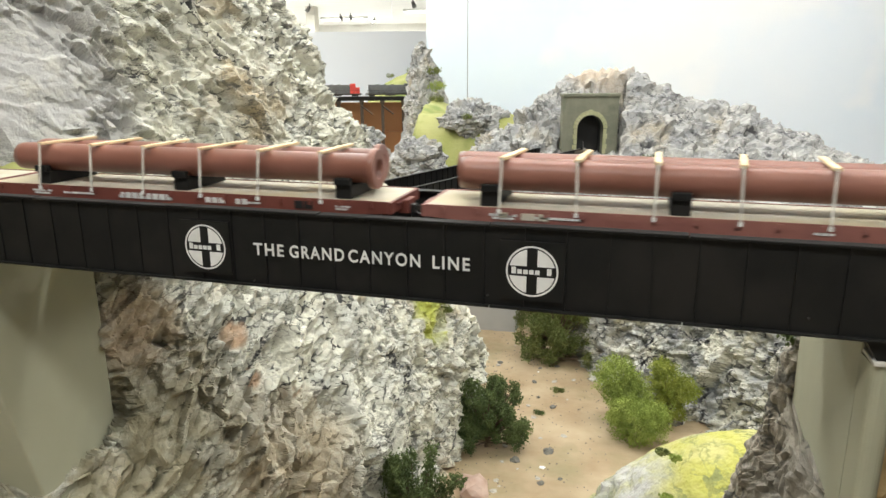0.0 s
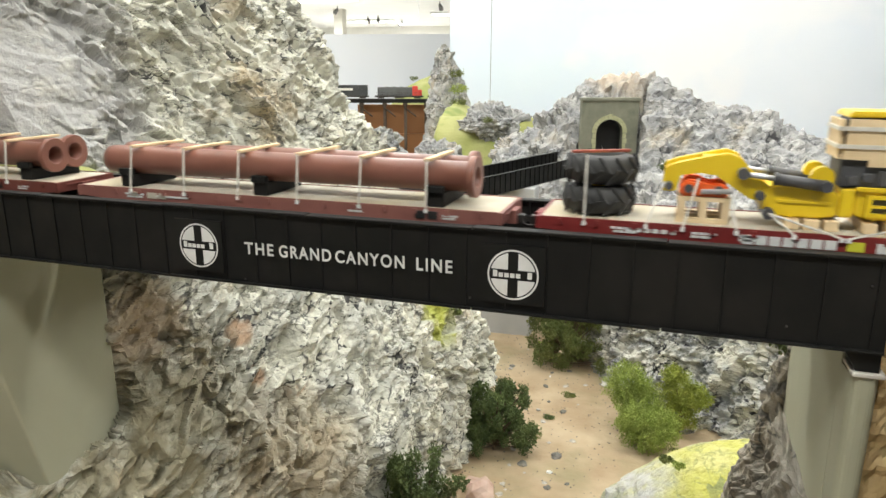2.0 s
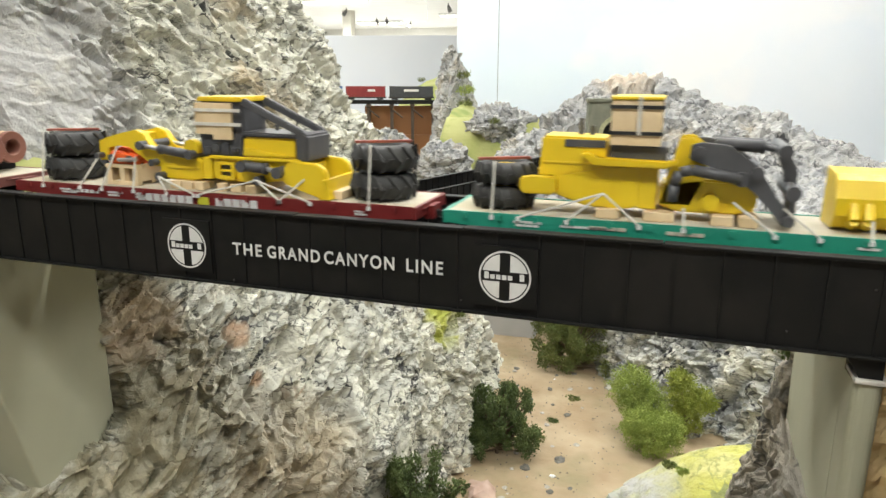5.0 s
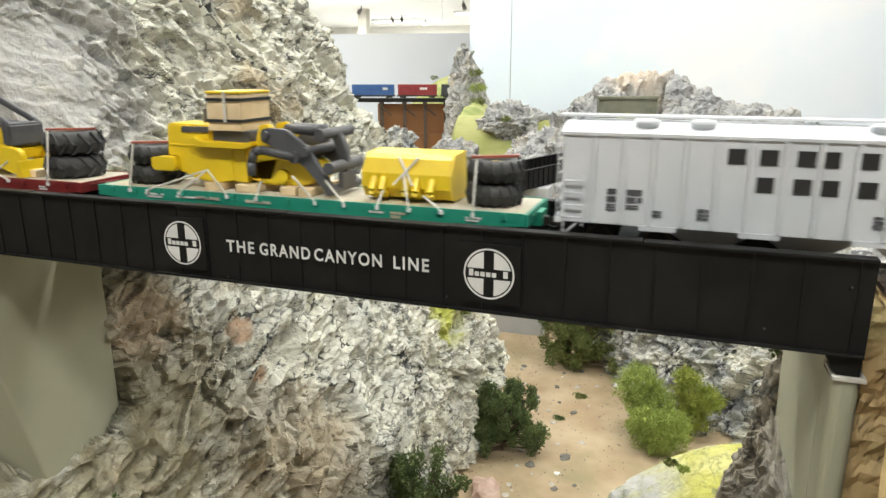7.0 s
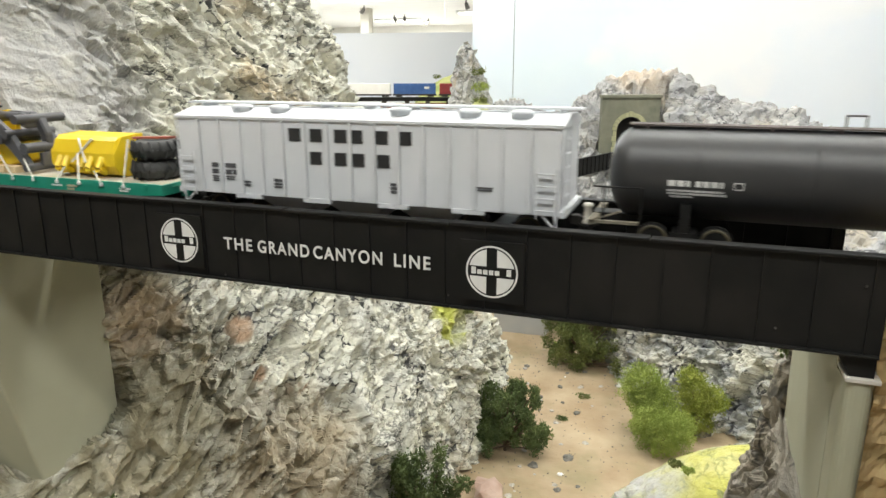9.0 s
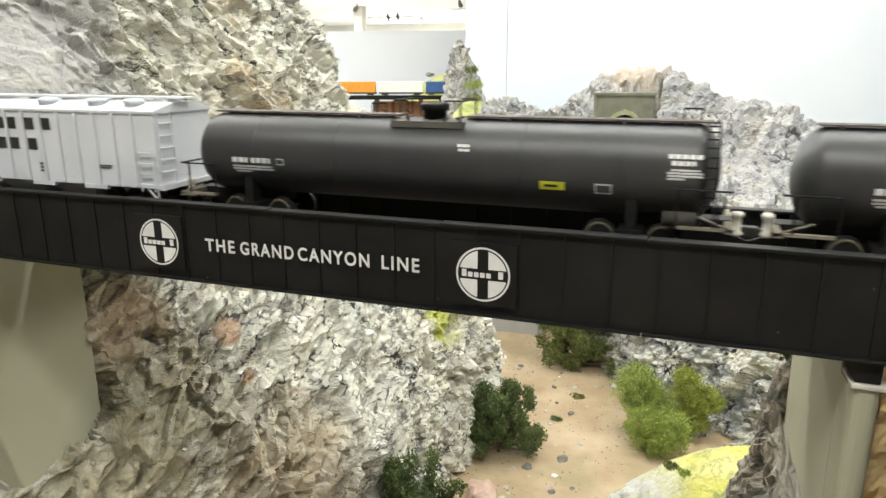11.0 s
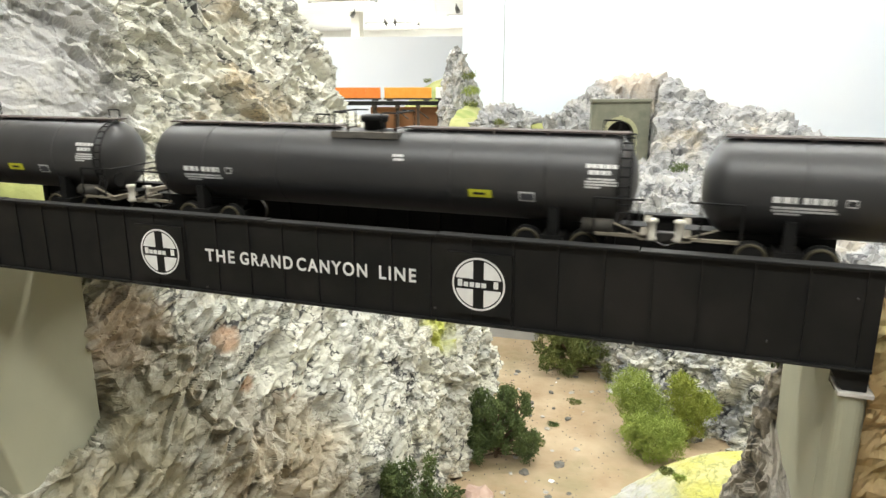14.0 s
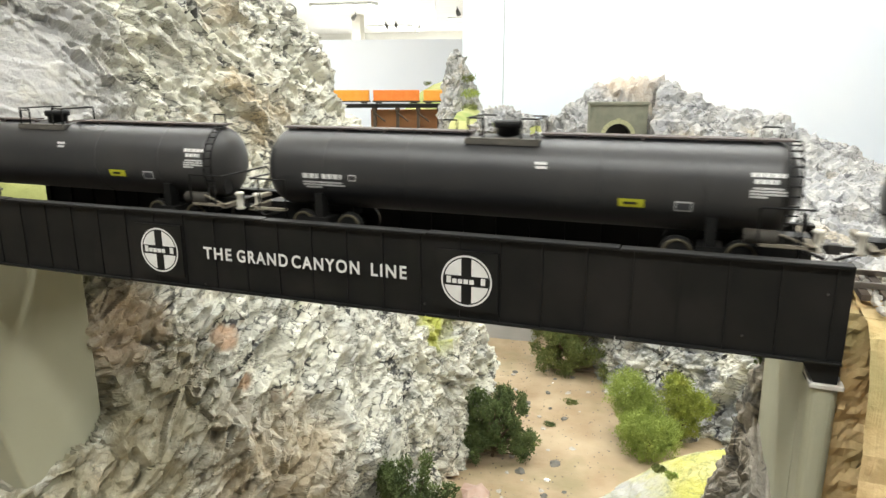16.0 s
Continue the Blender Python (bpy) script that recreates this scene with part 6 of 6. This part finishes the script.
BOXAMBER = mat("reefer_amber", (0.72, 0.30, 0.03), (0.78, 0.35, 0.05), 40, 0.5)


def far_base(car, L):
    bm = bmesh.new()
    box(bm, -L, L, -0.016, 0.016, 0.006, 0.012, 0.0005)
    part("underframe", bm, STEEL, car)
    for s in (-1, 1):
        bm = bmesh.new()
        box(bm, s * (L - 0.025) - 0.013, s * (L - 0.025) + 0.013, -0.0125, 0.0125, 0.001, 0.006)
        part("truck", bm, STEEL, car)


def box_car(s0, s1, paint, label, band=None):
    L = (s1 - s0) / 2
    car = thing("freight_car", label, "freight car", group="far train")
    far_base(car, L)
    bm = bmesh.new()
    box(bm, -L + 0.004, L - 0.004, -0.0165, 0.0165, 0.0121, 0.0520, 0.0006)
    for k in range(11):
        x = -L + 0.010 + k * (2 * L - 0.020) / 10
        box(bm, x - 0.0007, x + 0.0007, -0.0174, -0.0164, 0.014, 0.050)
    part("body", bm, paint, car)
    bm = bmesh.new()
    box(bm, -L + 0.003, L - 0.003, -0.017, 0.017, 0.0521, 0.0540, 0.0004)
    part("roof", bm, paint, car)
    if band:
        bm = bmesh.new()
        for x, w in band:
            box(bm, x, x + w, -0.0182, -0.0175, 0.033, 0.042)
        part("name_bar", bm, PRINT, car, "plain white bars in place of a name")
    FAR_MOVERS.append((car, (s0 + s1) / 2))
    return car


def locomotive(s0, s1, nose):
    L = (s1 - s0) / 2
    car = thing("locomotive", "dark grey diesel locomotive with a scarlet nose", "locomotive", group="far train")
    far_base(car, L)
    part("long_hood", box(bmesh.new(), -L + 0.012, L * 0.55, -0.010, 0.010, 0.0121, 0.046, 0.001), LOCO, car)
    part("cab", box(bmesh.new(), L * 0.55, L * 0.55 + 0.022, -0.015, 0.015, 0.0121, 0.051, 0.001), nose, car)
    part("nose", box(bmesh.new(), L * 0.55 + 0.022, L - 0.006, -0.009, 0.009, 0.0121, 0.036, 0.001), SCARLET, car, "scarlet nose")
    bm = bmesh.new()
    for k in range(3):
        lathe(bm, ((0.0, 0.006), (0.002, 0.006), (0.0022, 0.0)), "z", 16, (-L * 0.5 + k * 0.03, 0, 0.046))
    part("roof_fan", bm, STEEL, car)
    bm = bmesh.new()
    rod(bm, (-L + 0.006, -0.0155, 0.024), (L - 0.006, -0.0155, 0.024), 0.0005, 5)
    for k in range(9):
        x = -L + 0.008 + k * (2 * L - 0.016) / 8
        rod(bm, (x, -0.0155, 0.012), (x, -0.0155, 0.024), 0.0004, 5)
    part("handrail", bm, STEEL, car)
    part("fuel_tank", box(bmesh.new(), -0.02, 0.02, -0.014, 0.014, 0.002, 0.0059, 0.001), STEEL, car)
    FAR_MOVERS.append((car, (s0 + s1) / 2))
    return car


locomotive(0.085, 0.290, LOCO)
locomotive(-0.133, 0.070, LOCO)
locomotive(-0.350, -0.150, SCARLET)
box_car(-0.562, -0.375, BOXBLACK, "dark grey box car of the far train", ((-0.03, 0.06),))
box_car(-0.740, -0.572, BOXRED, "dark red container car of the far train", ((0.01, 0.03),))
box_car(-0.928, -0.748, BOXBLUE, "blue container car of the far train", ((0.04, 0.02),))
box_car(-1.116, -0.934, BOXWHITE, "white container car of the far train")
box_car(-1.326, -1.126, BOXAMBER, "amber refrigerator car of the far train")
box_car(-1.532, -1.336, BOXORANGE, "orange refrigerator car of the far train")
box_car(-1.738, -1.542, BOXAMBER, "amber refrigerator car of the far train")
box_car(-1.944, -1.748, BOXORANGE, "orange refrigerator car of the far train")

# ---- plants ----


def leaf_cloud(seed, clumps, size, count):
    """Small folded leaves strewn over uneven clumps: (x, y, z, rx, ry, rz)."""
    rg = random.Random(seed)
    verts, faces = [], []
    vol = [c[3] * c[4] * c[5] for c in clumps]
    for c, v in zip(clumps, vol):
        for _ in range(int(count * v ** 0.67 / sum(w ** 0.67 for w in vol))):
            d = Vector((rg.gauss(0, 1), rg.gauss(0, 1), rg.gauss(0, 1))).normalized()
            lump = 0.74 + 0.60 * noise.noise(d * 2.8 + Vector((c[0], c[1], c[2])) * 40)
            r = (0.45 + 0.55 * rg.random() ** 0.5) * lump
            p = Vector((c[0] + d.x * c[3] * r, c[1] + d.y * c[4] * r, c[2] + d.z * c[5] * r))
            s = size * rg.uniform(0.6, 1.3)
            e = Euler((rg.uniform(0, 6.3), rg.uniform(0, 6.3), rg.uniform(0, 6.3))).to_matrix()
            k = len(verts)
            for q in ((-0.5, 0, 0), (0, -0.32, 0.1), (0.5, 0, 0), (0, 0.32, 0.1)):
                verts.append(p + e @ Vector(q) * s)
            faces += [(k, k + 1, k + 2), (k, k + 2, k + 3)]
    me = bpy.data.meshes.new("crown")
    me.from_pydata(verts, [], faces)
    return me


def shrub(name, label, at, seed, clumps, size, count, leaf, cat="bush", trunk=True):
    t = thing(name, label, cat, at)
    me = leaf_cloud(seed, clumps, size, count)
    me.materials.append(leaf)
    crown = new("crown", me)
    crown.parent = t
    tagged(crown, kind="stuff")
    if trunk:
        bm = bmesh.new()
        rod(bm, (0, 0, -0.004), (0, 0, clumps[0][2]), 0.0022, 8, 0.0012)
        for c in clumps:
            rod(bm, (0, 0, c[2] * 0.35), (c[0], c[1], c[2]), 0.0013, 6, 0.0004)
        part("trunk", bm, BARK, t)
    return t


rg = random.Random(11)


def dense(rx, ry, h, n, lift=0.3):
    out = [(0, 0, h * 0.55, rx * 0.5, ry * 0.5, h * 0.34)]
    for k in range(n):
        a, r = rg.uniform(0, 6.3), rg.uniform(0.35, 0.85)
        z = h * rg.uniform(lift, 0.92)
        w = 1 - 0.6 * max(0.0, z / h - 0.5)
        out.append((math.cos(a) * rx * r * w, math.sin(a) * ry * r * w, z, rx * 0.19, ry * 0.19, h * 0.15))
    return out


shrub("pine_shrub", "dark green bushy shrub on the river bank", (0.012, 0.478, -0.378), 1, dense(0.050, 0.038, 0.084, 60, 0.15) + [(0.045, -0.005, 0.036, 0.010, 0.010, 0.012), (0.040, 0.0, 0.018, 0.013, 0.012, 0.010)], 0.0027, 24000, LEAF_D)
shrub("pine_shrub", "tall dark green shrub at the foot of the cliff", (-0.002, 0.262, -0.378), 2, dense(0.042, 0.038, 0.112, 60, 0.25) + [(0.036, 0.0, 0.095, 0.010, 0.010, 0.007)], 0.0026, 24000, LEAF_D)
shrub("thicket", "dark olive thicket at the river's edge", (0.062, 0.735, -0.378), 3, dense(0.068, 0.044, 0.125, 75, 0.05), 0.0034, 26000, LEAF_O)
shrub("bush", "light green foliage clump beside the mossy mound", (0.182, 0.535, -0.378), 4, [(0.000, 0, 0.024, 0.040, 0.032, 0.034), (0.014, -0.006, 0.036, 0.024, 0.024, 0.024), (-0.018, 0.0, 0.036, 0.024, 0.024, 0.026)], 0.0020, 24000, LEAF_L)
shrub("bush", "light green rounded foliage clump", (0.157, 0.575, -0.378), 5, [(-0.004, 0, 0.060, 0.033, 0.028, 0.034), (0.012, 0.0, 0.038, 0.034, 0.028, 0.036)], 0.0020, 20000, LEAF_L)
shrub("bush", "olive green foliage clump against the canyon wall", (0.218, 0.588, -0.378), 6, [(-0.006, 0, 0.054, 0.025, 0.022, 0.030), (0.014, 0.0, 0.048, 0.024, 0.022, 0.022), (-0.012, 0, 0.074, 0.018, 0.017, 0.014), (0.000, 0, 0.022, 0.024, 0.018, 0.026)], 0.0021, 18000, LEAF_Y)
tufts = [(-0.040, 0.452, -0.196, 0.014, LEAF_L), (-0.032, 0.462, -0.208, 0.008, LEAF_O), (0.238, 0.094, -0.066, 0.010, LEAF_D), (0.240, 0.092, -0.078, 0.008, LEAF_D), (-0.128, 0.052, -0.205, 0.018, LEAF_D), (0.012, 0.80, -0.376, 0.016, LEAF_L), (0.196, 0.300, -0.252, 0.006, LEAF_O), (0.206, 0.29, -0.250, 0.005, LEAF_L), (0.200, 0.262, -0.268, 0.005, LEAF_L), (0.26, 1.18, -0.135, 0.014, LEAF_L), (0.30, 1.12, -0.15, 0.012, LEAF_L), (0.53, 1.22, -0.150, 0.022, LEAF_L), (0.175, 1.14, -0.125, 0.02, LEAF_D), (-0.55, 2.14, 0.03, 0.03, LEAF_O), (-0.53, 2.10, -0.02, 0.035, LEAF_L), (-0.5, 2.0, -0.06, 0.03, LEAF_O), (-0.30, 1.62, -0.085, 0.018, LEAF_O), (-0.22, 1.55, -0.13, 0.02, LEAF_L), (-0.25, 0.80, -0.18, 0.03, LEAF_L), (-0.22, 0.74, -0.20, 0.03, LEAF_O), (-1.0, 2.93, 0.0, 0.022, LEAF_O), (-0.87, 2.86, 0.02, 0.03, LEAF_O), (0.075, 0.64, -0.377, 0.010, LEAF_O), (0.045, 0.52, -0.377, 0.016, LEAF_O), (0.06, 0.57, -0.377, 0.008, LEAF_D)]
for k, (x, y, z, r, m) in enumerate(tufts):
    shrub("tuft", "small tuft of green scatter foliage", (x, y, z), 30 + k, [(0, 0, 0, r, r * 0.8, r * 0.6), (r * 0.6, 0, r * 0.1, r * 0.6, r * 0.6, r * 0.45)], max(0.0022, r * 0.16), 500, m, "tuft", False)

# ---- stones on the river bed ----
PEBBLE = mat("pebble", (0.30, 0.28, 0.24), (0.46, 0.43, 0.38), 90, 0.8, bump=0.3, bscale=300)
PEBBLE_D = mat("dark_pebble", (0.10, 0.095, 0.085), (0.16, 0.15, 0.13), 90, 0.8, bump=0.3, bscale=300)
PINK = mat("pink_stone", (0.36, 0.24, 0.19), (0.46, 0.34, 0.28), 60, 0.8, bump=0.4, bscale=200)


def stone(x, y, r, m, seed, flat=0.5, z=-0.378):
    bm = bmesh.new()
    bmesh.ops.create_icosphere(bm, subdivisions=2, radius=r)
    for v in bm.verts:
        v.co *= 0.75 + 0.5 * (noise.noise(v.co / r * 1.3 + Vector((seed, 0, 0))) + 0.5)
        v.co.z *= flat
    return solid("stone", bm, m, "small rough stone lying on the sandy river bed", "stone", (x, y, z + r * flat * 0.45), "river stones")


stone(0.0835, 0.4824, 0.0062, PEBBLE_D, 1), stone(0.0501, 0.4552, 0.0055, PEBBLE_D, 2), stone(0.0199, 0.3861, 0.017, PINK, 3, 0.7)
rs = random.Random(21)
for k in range(60):
    y = rs.uniform(0.38, 0.80)
    x = rs.uniform(-0.02 + 0.04 * (y < 0.5), 0.11)
    stone(x, y, rs.uniform(0.0012, 0.0042), (PEBBLE, PEBBLE, PEBBLE_D, WHITE)[rs.randrange(4)] if k % 5 == 0 else (PEBBLE, PEBBLE_D)[k % 2], 10 + k)
bm = bmesh.new()
for k in range(500):
    y = rs.uniform(0.36, 0.86)
    x, r = rs.uniform(-0.05, 0.15), rs.uniform(0.0004, 0.0011)
    bmesh.ops.create_cone(bm, cap_ends=True, segments=5, radius1=r, radius2=r * 0.4, depth=r, matrix=Matrix.Translation((x, y, -0.3775 + 0.004 * noise.noise(Vector((x * 7, y * 7, 0))))))
solid("grit", bm, PEBBLE_D, "fine grit and litter scattered over the sand", "grit", kind="stuff")


def motions():
    for ob, u, y, z in MOVERS:
        walk(ob, [(t, pose(u + SPEED * t, y, z)) for t in range(0, 17, 2)])
    for ob, s in FAR_MOVERS:
        walk(ob, [(t, far_pose(s + FAR_SPEED * t)) for t in range(0, 17, 2)])


motions()
